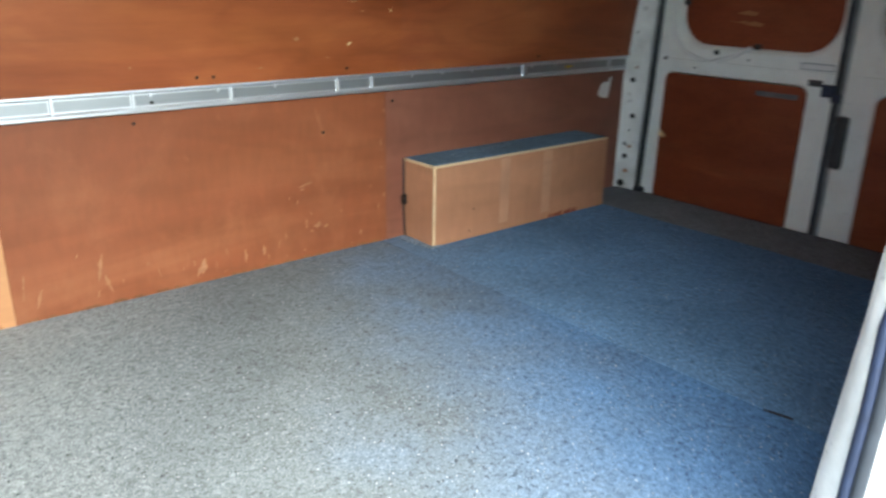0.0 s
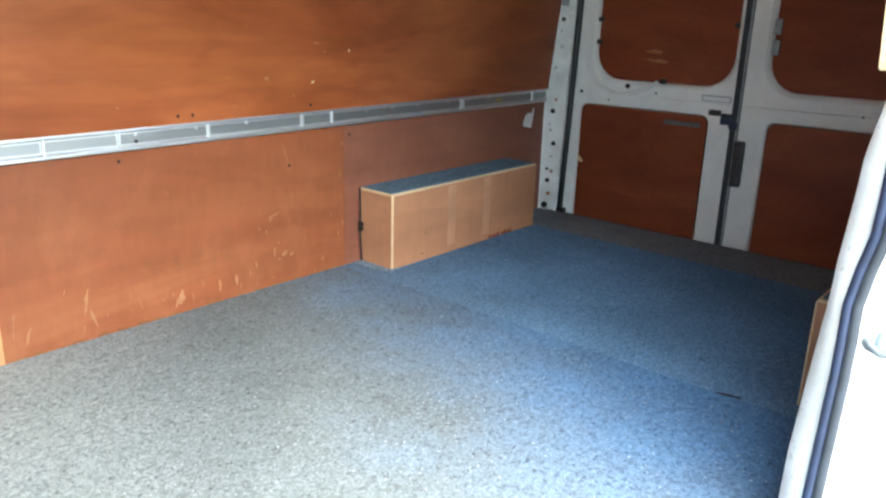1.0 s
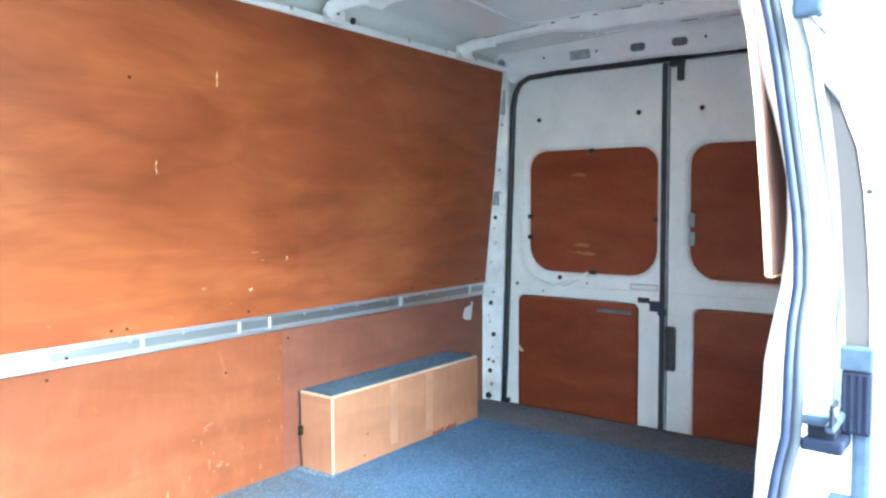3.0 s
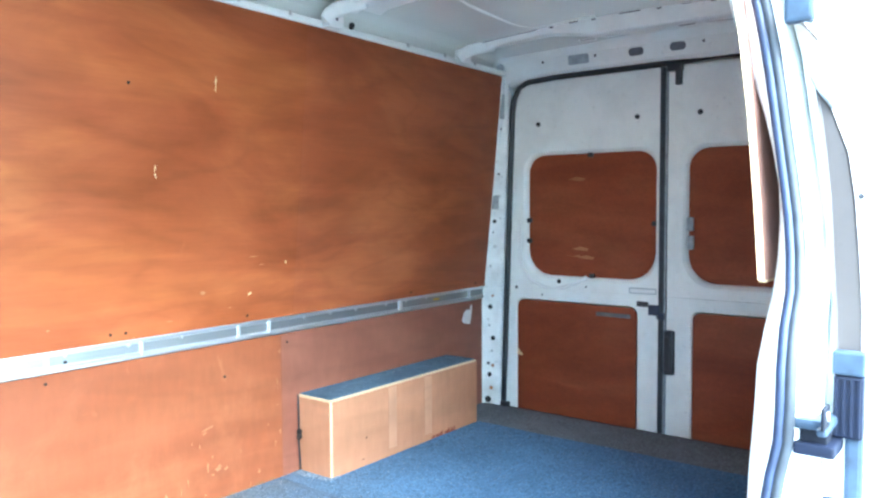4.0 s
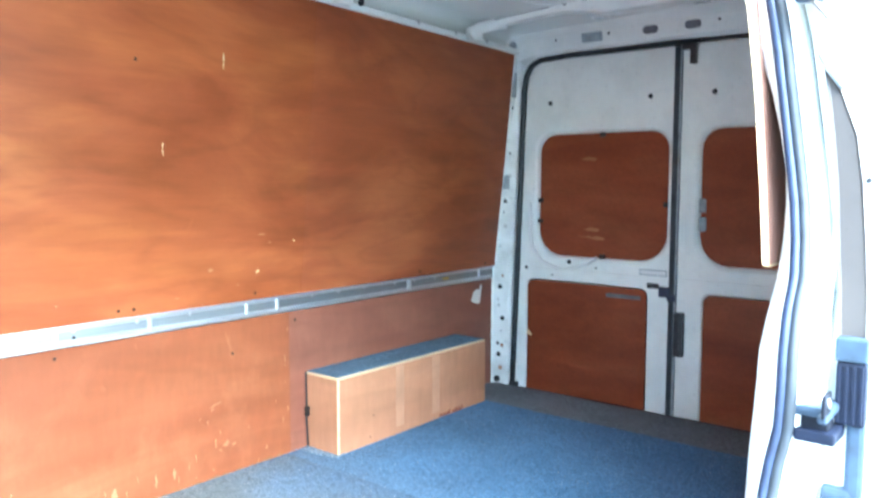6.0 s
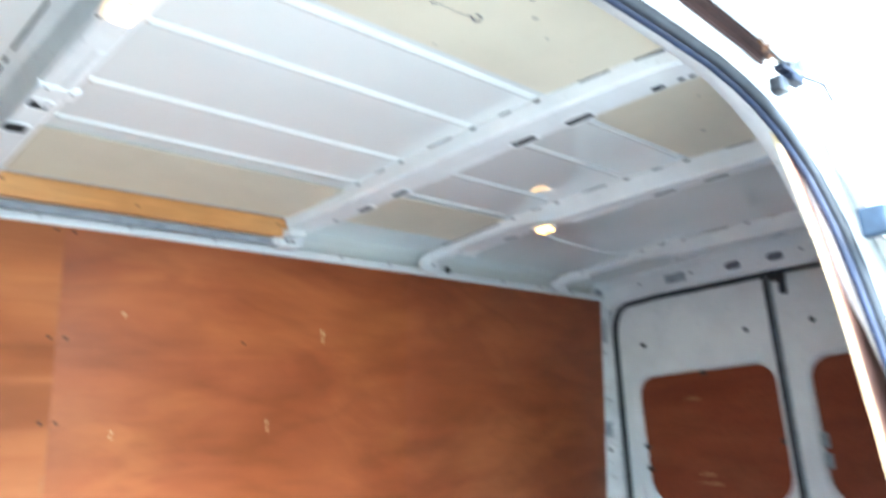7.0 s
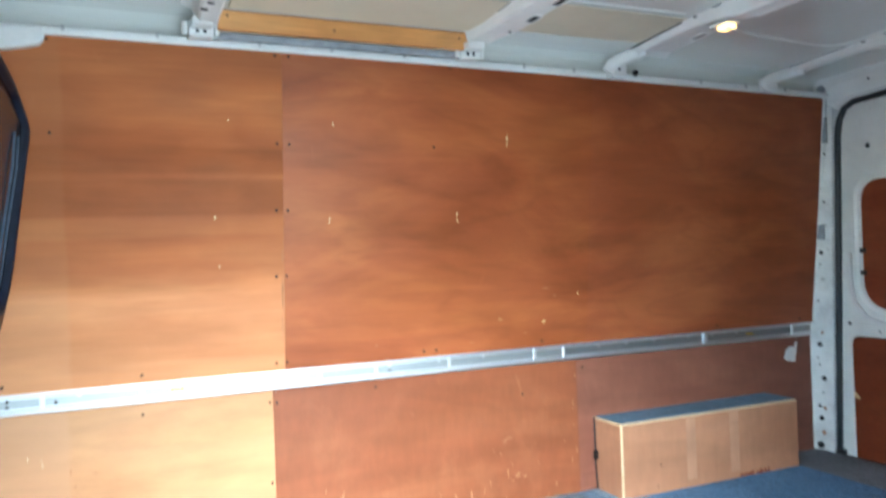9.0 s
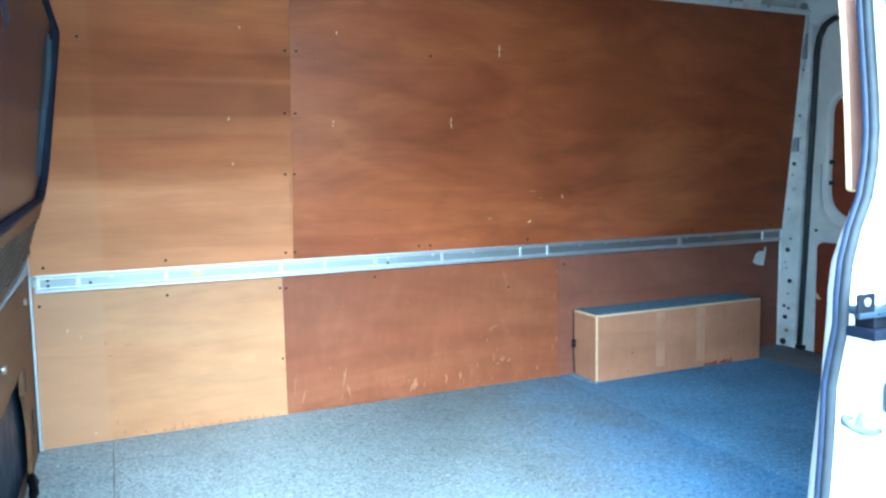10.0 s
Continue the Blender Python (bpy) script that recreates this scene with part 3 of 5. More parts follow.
for x in (0.05, 0.31, 0.62, 0.86, 1.12, 1.60, 1.82, 2.45, 2.7, 2.93):
    part("clip", block((x - 0.005, 1.555, 1.668 + between(RAIL, x)), (x + 0.005, 1.563, 1.684 + between(RAIL, x)), 0.002), STEEL, cant)


# rear frame: pillar, header and sill round the rear doors
def seal_y_far(z):
    return 1.607 - 0.05 * z / 1.4


def rear_wall_y(z):
    return 1.70 if z < 0.6 else upper_y(z)


rear = thing("wall_rear", (3.25, MID, 0), "white steel frame round the rear doors", "door frame", kind="structure")
ZP = (-0.05, 0.2, 0.4, 0.58, 0.62, 0.9, 1.2, 1.45, 1.6, 1.70)
part("pillar", loft([[(WALL_END - 0.01, rear_wall_y(z) + 0.03, z), (WALL_END - 0.006, rear_wall_y(z) + 0.002, z), (WALL_END + 0.004, rear_wall_y(z) - 0.008, z), (WALL_END + 0.022, seal_y_far(z) + 0.028, z), (WALL_END + 0.030, seal_y_far(z) + 0.012, z), (3.27, seal_y_far(z) + 0.006, z), (3.31, seal_y_far(z) + 0.006, z), (3.31, rear_wall_y(z) + 0.03, z)] for z in ZP]), WHITE_PILLAR, rear)
part("pillar", loft([[(3.17, -0.15, z), (3.2, -0.06, z), (3.31, -0.02, z), (3.31, -0.19, z)] for z in (-0.05, 0.6, 1.7)]), WHITE_PILLAR, rear)
part("header", loft([[(3.12, y, 1.772 - d), (3.175, y, 1.735 - d), (3.20, y, 1.70 - d), (3.215, y, 1.635 - d), (3.235, y, 1.618 - d), (3.30, y, 1.612 - d), (3.31, y, 1.80)] for y, d in ((1.62, 0.05), (1.5, 0.012), (1.3, 0.002), (0.78, 0.0), (0.3, 0.002), (0.06, 0.012), (-0.1, 0.05))]), WHITE, rear)
part("sill", block((3.20, -0.15, -0.06), (3.34, 1.72, -0.022), 0.004), WHITE, rear)


def on_pillar(z, u, lift=0.0):
    """A place on the pillar's slanting face: u runs from the lining to the seal."""
    a = Vector((WALL_END + 0.004, rear_wall_y(z) - 0.008, z))
    b = Vector((WALL_END + 0.022, seal_y_far(z) + 0.028, z))
    return a + (b - a) * u + Vector((-0.96, -0.28, 0)) * lift


for z, u, r in ((0.494, 0.45, 0.012), (0.335, 0.68, 0.012), (0.205, 0.35, 0.008), (0.148, 0.45, 0.012), (0.020, 0.35, 0.017), (0.925, 0.3, 0.010), (0.87, 0.25, 0.004), (1.16, 0.45, 0.006), (1.38, 0.3, 0.006), (0.70, 0.2, 0.004), (0.40, 0.4, 0.004), (0.27, 0.6, 0.004)):
    part("hole", disc(on_pillar(z, u), (-0.96, -0.28, 0), r, 0.002), HOLE, rear)
for k, (z, u) in enumerate(((0.43, 0.3), (0.195, 0.7), (0.80, 0.5), (0.55, 0.6), (1.05, 0.7), (0.08, 0.6))):
    part("scuff", disc(on_pillar(z, u), (-0.96, -0.28, 0), 0.007 + 0.002 * (k % 3), 0.0012, 7), PLY_TORN if k % 2 else STEEL, rear)
part("plug", block((-0.020, -0.004, -0.035), (0.020, 0.010, 0.035), 0.006, Matrix.Translation(on_pillar(1.02, 0.1)) @ Matrix.Rotation(radians(-74), 4, "Z")), GREY, rear, "grey plastic plug")
part("plug", block((-0.011, -0.003, -0.06), (0.011, 0.010, 0.06), 0.003, Matrix.Translation(on_pillar(1.49, 0.0)) @ Matrix.Rotation(radians(-74), 4, "Z")), GREY, rear, "grey strip")
for y, w, h, r in ((1.174, 0.105, 0.042, 0.006), (0.896, 0.07, 0.034, 0.016), (0.710, 0.07, 0.034, 0.016), (0.30, 0.105, 0.042, 0.006)):
    part("slot", plate(rounded(y - w / 2, y + w / 2, -h / 2, h / 2, r), lambda a, b, d: (3.2045 - b * 0.23 + d, a, 1.673 + b), 0.004), GREY if h > 0.04 else SLOT_GREY, rear)
part("hole", disc((3.180, 1.582, 1.676), (-1, -0.25, -0.2), 0.019, 0.004), GREY, rear)
for y in (1.09, 1.36, 1.48, 0.60):
    part("hole", disc((3.2055, y, 1.68), (-1, 0, -0.2), 0.006, 0.003), HOLE, rear)


# bulkhead towards the cab
def bulk_x(z):
    return between([(0.0, -0.205), (0.62, -0.192), (0.70, -0.178), (0.80, -0.146), (0.85, -0.134), (1.0, -0.112), (1.25, -0.072), (1.38, -0.062), (1.47, -0.085), (1.62, -0.13), (1.8, -0.14)], z)


bulkhead = thing("wall_front", (-0.17, MID, 0), "dark grey glossy steel bulkhead behind the cab", "bulkhead", kind="structure")
zs = [-0.06, 0.3, 0.62, 0.70, 0.80, 0.85, 1.0, 1.25, 1.38, 1.47, 1.62, 1.82]
part("panel", loft([[(bulk_x(z) - 0.02, 1.72, z), (bulk_x(z) - 0.02, 0.8, z), (bulk_x(z) - 0.02, -0.19, z), (-0.25, -0.19, z), (-0.25, 1.72, z)] for z in zs]), BULKHEAD, bulkhead)
def sill_drop(a, b):
    """The window's lower edge falls away towards the doorway."""
    return b - 0.037 * (1.57 - a) * max(0.0, (1.20 - b) / 0.345)


part("window_surround", ring(rounded(0.02, 1.57, 0.856, 1.50, 0.13), rounded(0.065, 1.535, 0.866, 1.455, 0.11), lambda a, b, d: (bulk_x(b) + 0.021 - d, a, sill_drop(a, b)), 0.045, 0.012), SEAL_NAVY, bulkhead, "navy rubber surround")
part("pane", plate(rounded(0.06, 1.54, 0.862, 1.46, 0.11), lambda a, b, d: (bulk_x(b) + 0.002 - d, a, sill_drop(a, b)), 0.02), PANE, bulkhead, "dark glossy pane")
for k in range(2):
    y = 1.475 - 0.085 * k
    part("pane_rib", loft([[(bulk_x(z) - 0.002, y - 0.004, z), (bulk_x(z) + 0.0035, y - 0.003, z), (bulk_x(z) + 0.0035, y + 0.003, z), (bulk_x(z) - 0.002, y + 0.004, z)] for z in (0.93, 1.1, 1.25, 1.34)]), SEAL_BLUE, bulkhead, "thin upright rib")


def grille_top(y):
    return 0.792 - 0.0266 * (1.732 - y)


def grille_foot(y):
    return 0.678 - 0.098 * (1.643 - y)


part("grille_backing", loft([[(bulk_x(z0) - 0.024, y, z0), (bulk_x(z0) - 0.017, y, z0), (bulk_x(z1) - 0.017, y, z1), (bulk_x(z1) - 0.024, y, z1)] for y, z0, z1 in [(y, grille_foot(y), grille_top(y)) for y in (0.3, 0.7, 1.2, 1.71)]]), DEEP, bulkhead)
part("lower_bar", loft([[(bulk_x(z0) - 0.020, y, z0), (bulk_x(z0) + 0.006, y, z0 + 0.003), (bulk_x(z1) + 0.006, y, z1), (bulk_x(z1) - 0.02, y, z1 + 0.01)] for y, z0, z1 in [(y, grille_top(y), 0.858 - 0.037 * (1.57 - y)) for y in (0.0, 0.8, 1.66)]]), PLY_BULK, bulkhead, "brown bar under the pane")
for k in range(12):
    # each louvre runs steeply from the top or end of the grille to its foot
    z_end = 0.948 - 0.0225 * k
    y1 = min(1.70, 1.70 - (z_end - 0.005 - grille_top(1.70)) / (0.160 - 0.0266)) if z_end > grille_top(1.70) - 0.005 else 1.70
    y0 = max(0.30, 1.70 - (z_end - 0.006 - grille_foot(1.70)) / (0.160 - 0.098))
    if y1 - y0 > 0.05:
        part("louvre", loft([[(bulk_x(z) - 0.018, y, z - 0.003), (bulk_x(z) + 0.001, y, z - 0.002), (bulk_x(z) + 0.001, y, z + 0.001), (bulk_x(z) - 0.018, y, z + 0.002)] for y, z in [(y, z_end - 0.160 * (1.70 - y)) for y in (y0, (y0 + y1) / 2, y1)]]), GRILLE, bulkhead)
part("grille_lip", loft([[(bulk_x(z) - 0.012, y, z - 0.005), (bulk_x(z) + 0.004, y, z - 0.004), (bulk_x(z) + 0.004, y, z + 0.003), (bulk_x(z) - 0.012, y, z + 0.004)] for y, z in [(y, grille_foot(y)) for y in (0.3, 0.7, 1.2, 1.69)]]), GRILLE, bulkhead)
part("ledge", loft([[(-0.205, y, 0.600), (-0.186, y, 0.600), (-0.188, y, z1), (-0.205, y, z1)] for y, z1 in ((0.9, 0.606), (1.3, 0.622), (1.66, 0.652))]), GREY, bulkhead, "grey ledge")
part("lining", plate([(0.0, 0.590), (1.63, 0.612), (1.62, 0.01), (1.447, 0.01), (1.433, 0.155), (1.388, 0.239), (1.331, 0.289), (1.308, 0.371), (0.803, 0.358), (0.0, 0.335)], lambda a, b, d: (-0.197 + d - 0.010 * (0.6 - b) / 0.6, a, b), 0.012), PLY_BULK, bulkhead, "brown plywood lining panel")
part("edge_seal", tube([(-0.203, 1.676, 0.0), (-0.200, 1.676, 0.3), (-0.197, 1.676, 0.66)], 0.008, 8), SEAL, bulkhead, "dark blue sealing bead", True)
for y, z0, z1 in ((1.358, 0.295, 0.361), (1.506, 0.115, 0.196), (1.60, 0.40, 0.47)):
    x = -0.1832 - 0.010 * (0.6 - (z0 + z1) / 2) / 0.6
    part("slot", block((x - 0.001, y - 0.007, z0), (x + 0.0012, y + 0.007, z1), 0.0006), HOLE, bulkhead, "dark upright slot")
for y, z in ((0.916, 0.463), (0.70, 0.43), (1.45, 0.55), (0.4, 0.46)):
    part("bolt", disc((-0.184 - 0.010 * (0.6 - z) / 0.6, y, z), (1, 0, 0), 0.012, 0.008), STEEL, bulkhead)
part("edge_strip", tube([(-0.191, 1.692, -0.004), (-0.190, 1.692, 0.3), (-0.189, 1.690, 0.655)], 0.006, 6), ALUMINIUM, bulkhead, "bright metal edge strip")

# ---------------------------------------------------------------- carpets
def carpet(x0, x1, y0, y1, mat, label, lift=0.0, seed=0):
    """A loose felt sheet with slightly wandering edges and a soft swell."""
    rng = random.Random(seed)
    bm = bmesh.new()
    nx, ny = max(2, int((x1 - x0) / 0.06)), int((y1 - y0) / 0.06)
    rows = []
    for i in range(nx + 1):
        row = []
        for j in range(ny + 1):
            x, y = x0 + (x1 - x0) * i / nx, y0 + (y1 - y0) * j / ny
            if i in (0, nx):
                x += rng.uniform(-0.0012, 0.0012)
            swell = 0.0025 * noise.noise((x * 2.5, y * 2.5, 0.5))
            row.append(bm.verts.new((x, y, lift + swell)))
        rows.append(row)
    faces = []
    for r, s in zip(rows, rows[1:]):
        for j in range(ny):
            faces.append(bm.faces.new((r[j], s[j], s[j + 1], r[j + 1])))
    out = bmesh.ops.extrude_face_region(bm, geom=faces)
    for v in out["geom"]:
        if isinstance(v, bmesh.types.BMVert):
            v.co.z = -0.007
    ob = link_mesh("carpet", bm, mat, False)
    for p in ob.data.polygons:
        p.use_smooth = False
    return tagged(ob, label, "carpet", "felt carpet sheets on the load floor")


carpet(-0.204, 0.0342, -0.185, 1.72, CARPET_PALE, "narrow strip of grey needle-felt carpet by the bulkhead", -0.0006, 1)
middle_carpet = carpet(0.037, 1.853, -0.185, 1.72, CARPET, "grey to blue needle-felt carpet sheet, daylight painted into its tones", 0.0, 2)
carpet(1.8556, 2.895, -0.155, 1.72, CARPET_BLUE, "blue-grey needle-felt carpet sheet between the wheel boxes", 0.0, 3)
carpet(2.889, 3.205, -0.12, 1.70, CARPET_DARK, "dark carpet strip at the rear doors", -0.0013, 4)
part("slit", plate([(1.8495, 0.226), (1.858, 0.205), (1.866, 0.164), (1.860, 0.163), (1.852, 0.196)], lambda a, b, d: (a, b, 0.0034 - d), 0.004, 0.0005), HOLE, middle_carpet, "dark cut with a lifted edge")

tagged(link_mesh("carpet_offcut", plate([(1.905, 1.690), (1.948, 1.690), (1.948, 1.535), (1.990, 1.519), (1.935, 1.512), (1.915, 1.60)], lambda a, b, d: (a, b, 0.0048 + 0.004 * max(0.0, b - 1.6) - d), 0.004, 0.0008), CARPET_LIGHT), "pale blue-grey carpet offcut by the foot of the wheel box", "carpet offcut")

# ---------------------------------------------------------------- plywood lining, far side
def screw_heads(owner, places, normal):
    for p in places:
        part("screw", disc(p, normal, 0.0050, 0.0022, 10), SCREW, owner)


def upper_panel(x0, x1, mat, label, screws):
    z0, z1 = 0.598, 1.662
    t = part("plywood_panel", loft([[(x, upper_y(z0) + 0.01, z0), (x, upper_y(z0), z0), (x, upper_y(1.15) - 0.002, 1.15), (x, upper_y(z1), z1), (x, upper_y(z1) + 0.01, z1)] for x in (x0, x1)]), mat, wall_far, label)
    screw_heads(t, [(x, upper_y(z) - 0.0025, z) for x, z in screws], (0, -1, -0.1))
    return t


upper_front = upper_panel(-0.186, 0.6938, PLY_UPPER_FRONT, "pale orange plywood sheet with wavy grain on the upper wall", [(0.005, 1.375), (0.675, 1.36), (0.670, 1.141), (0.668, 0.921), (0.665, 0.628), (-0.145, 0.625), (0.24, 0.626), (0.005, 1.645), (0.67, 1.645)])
upper_middle = upper_panel(0.6942, 1.9158, PLY_UPPER, "glossy red-brown plywood sheet with a swirling figure on the upper wall", [(0.715, 1.36), (0.708, 1.141), (0.702, 0.921), (0.70, 0.628), (1.203, 0.624), (1.252, 0.623), (1.705, 0.623), (1.238, 1.364), (0.715, 1.645), (1.3, 1.648)])
upper_rear = upper_panel(1.9162, WALL_END, PLY_UPPER_REAR, "dark red-brown plywood sheet on the upper wall by the rear doors", [(2.5, 1.645), (3.15, 1.64), (2.6, 0.622), (3.1, 0.62)])


def lower_panel(x0, x1, mat, label, screws, bring=0.0):
    t = part("plywood_panel", block((x0, FAR - bring, -0.004), (x1, FAR + 0.012, 0.56), 0.001), mat, wall_far, label)
    screw_heads(t, [(x, FAR - bring - 0.0005, z) for x, z in screws], (0, -1, 0))
    return t


lower_front = lower_panel(-0.185, 0.6525, PLY_LOWER_FRONT, "pale tan plywood sheet on the lower wall by the bulkhead", [(-0.166, 0.493), (0.24, 0.499), (0.642, 0.493), (0.642, 0.221)])
lower_middle = lower_panel(0.6528, 1.8725, PLY_LOWER, "scuffed red-brown plywood sheet on the lower wall", [(0.665, 0.49), (1.02, 0.508), (1.62, 0.42)])
lower_panel(1.8728, WALL_END, PLY_LOWER_REAR, "dull brown plywood sheet behind the wheel box", [(1.90, 0.50)])

# pale gouges and chips in the plywood
def chip(points, y_of, owner, mat):
    return part("chip", plate(points, lambda a, b, d: (a, y_of(b) - 0.0006 + d, b), 0.0012, 0.0003), mat, owner, "pale splintered chip")


def gouge(x, z, w, h, seed, y_of, owner, lean=0.0, mat=None):
    """A thin ragged sliver, w wide and h high."""
    rng = random.Random(seed)
    n = 7
    left = [(x - w / 2 * rng.uniform(0.15, 1.0) * math.sin(math.pi * (i + 0.3) / n) + lean * (i / n - 0.5), z - h / 2 + h * i / (n - 1)) for i in range(n)]
    right = [(x + w / 2 * rng.uniform(0.15, 1.0) * math.sin(math.pi * (i + 0.3) / n) + lean * (i / n - 0.5), z - h / 2 + h * i / (n - 1)) for i in range(n)]
    return chip(left + right[::-1], y_of, owner, mat or PLY_TORN)


def up(z):
    return upper_y(z) - 0.0022


def low(z):
    return FAR - 0.0005


for i, (x, z, w, h, lean) in enumerate([(1.537, 1.396, 0.009, 0.050, 0), (1.332, 1.120, 0.006, 0.022, 0.004), (1.334, 1.098, 0.008, 0.020, -0.004), (0.865, 1.43, 0.006, 0.016, 0), (0.851, 1.112, 0.005, 0.014, 0), (0.850, 1.097, 0.006, 0.012, 0), (0.472, 1.118, 0.010, 0.014, 0), (0.483, 0.961, 0.008, 0.010, 0), (1.868, 0.802, 0.010, 0.012, 0), (1.711, 0.70, 0.020, 0.012, 0.01), (0.518, 1.431, 0.007, 0.008, 0)]):
    gouge(x, z, w, h, 40 + i, up, upper_front if x < 0.69 else upper_middle, lean, PLY_EDGE)
for i, (x, z, w, h, lean) in enumerate([(0.884, 0.115, 0.016, 0.12, 0.02), (0.90, 0.06, 0.014, 0.09, -0.02), (1.181, 0.051, 0.03, 0.075, 0.01), (1.165, 0.035, 0.016, 0.05, 0.01), (1.321, 0.055, 0.012, 0.07, 0), (1.386, 0.060, 0.014, 0.06, 0), (1.55, 0.255, 0.05, 0.022, 0.04), (1.535, 0.240, 0.02, 0.016, 0.01), (1.589, 0.109, 0.035, 0.035, 0.01), (1.545, 0.12, 0.012, 0.055, 0), (1.62, 0.10, 0.018, 0.022, 0.01), (1.565, 0.092, 0.02, 0.012, 0), (0.72, 0.06, 0.012, 0.08, 0.02), (0.685, 0.10, 0.009, 0.11, 0.01), (1.862, 0.17, 0.010, 0.03, 0), (1.864, 0.47, 0.008, 0.03, 0), (1.76, 0.05, 0.018, 0.03, 0), (1.358, 0.537, 0.07, 0.008, 0)]):
    gouge(x, z, w * 1.1, h * 0.65, 70 + i, low, lower_middle, lean)

rng = random.Random(5)
for i in range(30):
    cx, cz = ((1.56, 0.15), (1.2, 0.05), (0.9, 0.08), (1.4, 0.06), (1.8, 0.25))[i % 5]
    x, z = min(max(rng.gauss(cx, 0.10), 0.67), 1.85), min(max(abs(rng.gauss(cz, 0.07)), 0.01), 0.5)
    gouge(x, z, rng.uniform(0.003, 0.009), rng.uniform(0.006, 0.030), 200 + i, low, lower_middle, rng.uniform(-0.008, 0.008))
foot_rng = random.Random(11)
for x0 in [0.66 + 0.06 * k for k in range(20)]:
    w = foot_rng.uniform(0.03, 0.055)
    x0 += foot_rng.uniform(0, 0.01)
    chip([(x0, 0.001), (x0 + w, 0.001)] + [(x0 + w - w * k / 5, 0.002 + foot_rng.uniform(0, 0.007)) for k in range(6)], low, lower_middle, DIRT_AND_SHADE)
for i, (x, z, w, h) in enumerate([(0.6915, 0.86, 0.007, 0.12), (0.690, 0.74, 0.005, 0.09), (0.692, 0.99, 0.004, 0.05)]):
    gouge(x - 0.004, z, w, h, 260 + i, up, upper_front, 0.0, PLY_TORN)
for i, (x, z, w, h) in enumerate([(1.72, 0.83, 0.05, 0.005), (1.76, 0.80, 0.03, 0.004), (1.52, 0.72, 0.028, 0.012), (1.02, 0.66, 0.012, 0.006), (1.40, 0.64, 0.03, 0.005), (2.2, 0.9, 0.03, 0.004), (1.63, 0.66, 0.02, 0.004)]):
    gouge(x, z, w, h, 280 + i, up, upper_rear if x > 1.92 else upper_middle, 0.0, PLY_TORN)
for i, (x, z, w, h) in enumerate([(0.143, 0.012, 0.012, 0.012), (0.24, 0.014, 0.006, 0.03), (0.27, 0.018, 0.006, 0.03), (0.29, 0.012, 0.008, 0.02), (0.33, 0.016, 0.006, 0.024), (0.075, 0.02, 0.01, 0.02), (0.40, 0.01, 0.01, 0.014), (0.56, 0.012, 0.008, 0.014)]):
    gouge(x, z, w, h, 120 + i, low, lower_front, 0.0, PLY_TORN)

for i, (x, z, w, h) in enumerate([(-0.086, 0.400, 0.005, 0.016), (-0.047, 0.376, 0.005, 0.018), (-0.050, 0.392, 0.004, 0.006), (-0.02, 0.03, 0.007, 0.012)]):
    gouge(x, z, w, h, 140 + i, low, lower_front, 0.0, PLY_EDGE)
for i in range(16):
    rag = random.Random(300 + i)
    x0, w = 0.20 + 0.027 * i, rag.uniform(0.012, 0.026)
    chip([(x0, 0.001), (x0 + w, 0.001)] + [(x0 + w - w * k / 5, 0.003 + rag.uniform(0, 0.016 if i % 5 < 3 else 0.008)) for k in range(6)], low, lower_front, PLY_STAIN)
# dirt rubbed off the old edge of the tan panel
for i, (x, z, w, h) in enumerate([(0.030, 0.345, 0.010, 0.020), (0.042, 0.30, 0.016, 0.010), (0.048, 0.285, 0.012, 0.008), (0.034, 0.255, 0.006, 0.014), (0.040, 0.14, 0.012, 0.008), (0.052, 0.06, 0.010, 0.016), (0.10, 0.335, 0.05, 0.004), (0.16, 0.31, 0.03, 0.003)]):
    gouge(x, z, w, h, 160 + i, low, lower_front, 0.004, PLY_STAIN)

# ---------------------------------------------------------------- lashing rail
rail = thing("lashing_rail", (1.5, 1.69, 0.57), "ribbed aluminium load-lashing rail along the wall", "lashing rail")
Z0, Z1, RY = 0.538, 0.603, 1.690
part("channel", loft([[(x, RY + 0.010, Z0), (x, RY - 0.004, Z0), (x, RY - 0.006, Z0 + 0.003), (x, RY - 0.006, Z0 + 0.009), (x, RY - 0.004, Z0 + 0.012), (x, RY + 0.003, Z0 + 0.015), (x, RY + 0.003, Z1 - 0.015), (x, RY - 0.004, Z1 - 0.012), (x, RY - 0.006, Z1 - 0.009), (x, RY - 0.006, Z1 - 0.003), (x, RY - 0.004, Z1), (x, RY + 0.010, Z1)] for x in (-0.173, 0.6, 1.6, 2.4, 3.186)]), ALUMINIUM, rail)
for x in (-0.165, -0.042, 0.24, 0.647, 0.816, 1.022, 1.309, 1.676, 1.811, 2.533, 2.546, 3.061):
    part("divider", block((x - 0.0035, RY - 0.0062, Z0 + 0.010), (x + 0.0035, RY + 0.004, Z1 - 0.010), 0.0015), ALUMINIUM, rail)
STOPS = (-0.173, -0.165, -0.042, 0.24, 0.647, 0.816, 1.022, 1.309, 1.676, 1.811, 2.533, 2.546, 3.061, 3.186)
for xa, xb in zip(STOPS, STOPS[1:]):
    if xb - xa > 0.03:
        part("web", plate(rounded(xa + 0.0065, xb - 0.0065, Z0 + 0.0185, Z1 - 0.0185, 0.003), lambda a, b, d: (a, RY + 0.0018 + d, b), 0.003, 0.0008), ALUMINIUM_DULL, rail, "dull grey web panel")
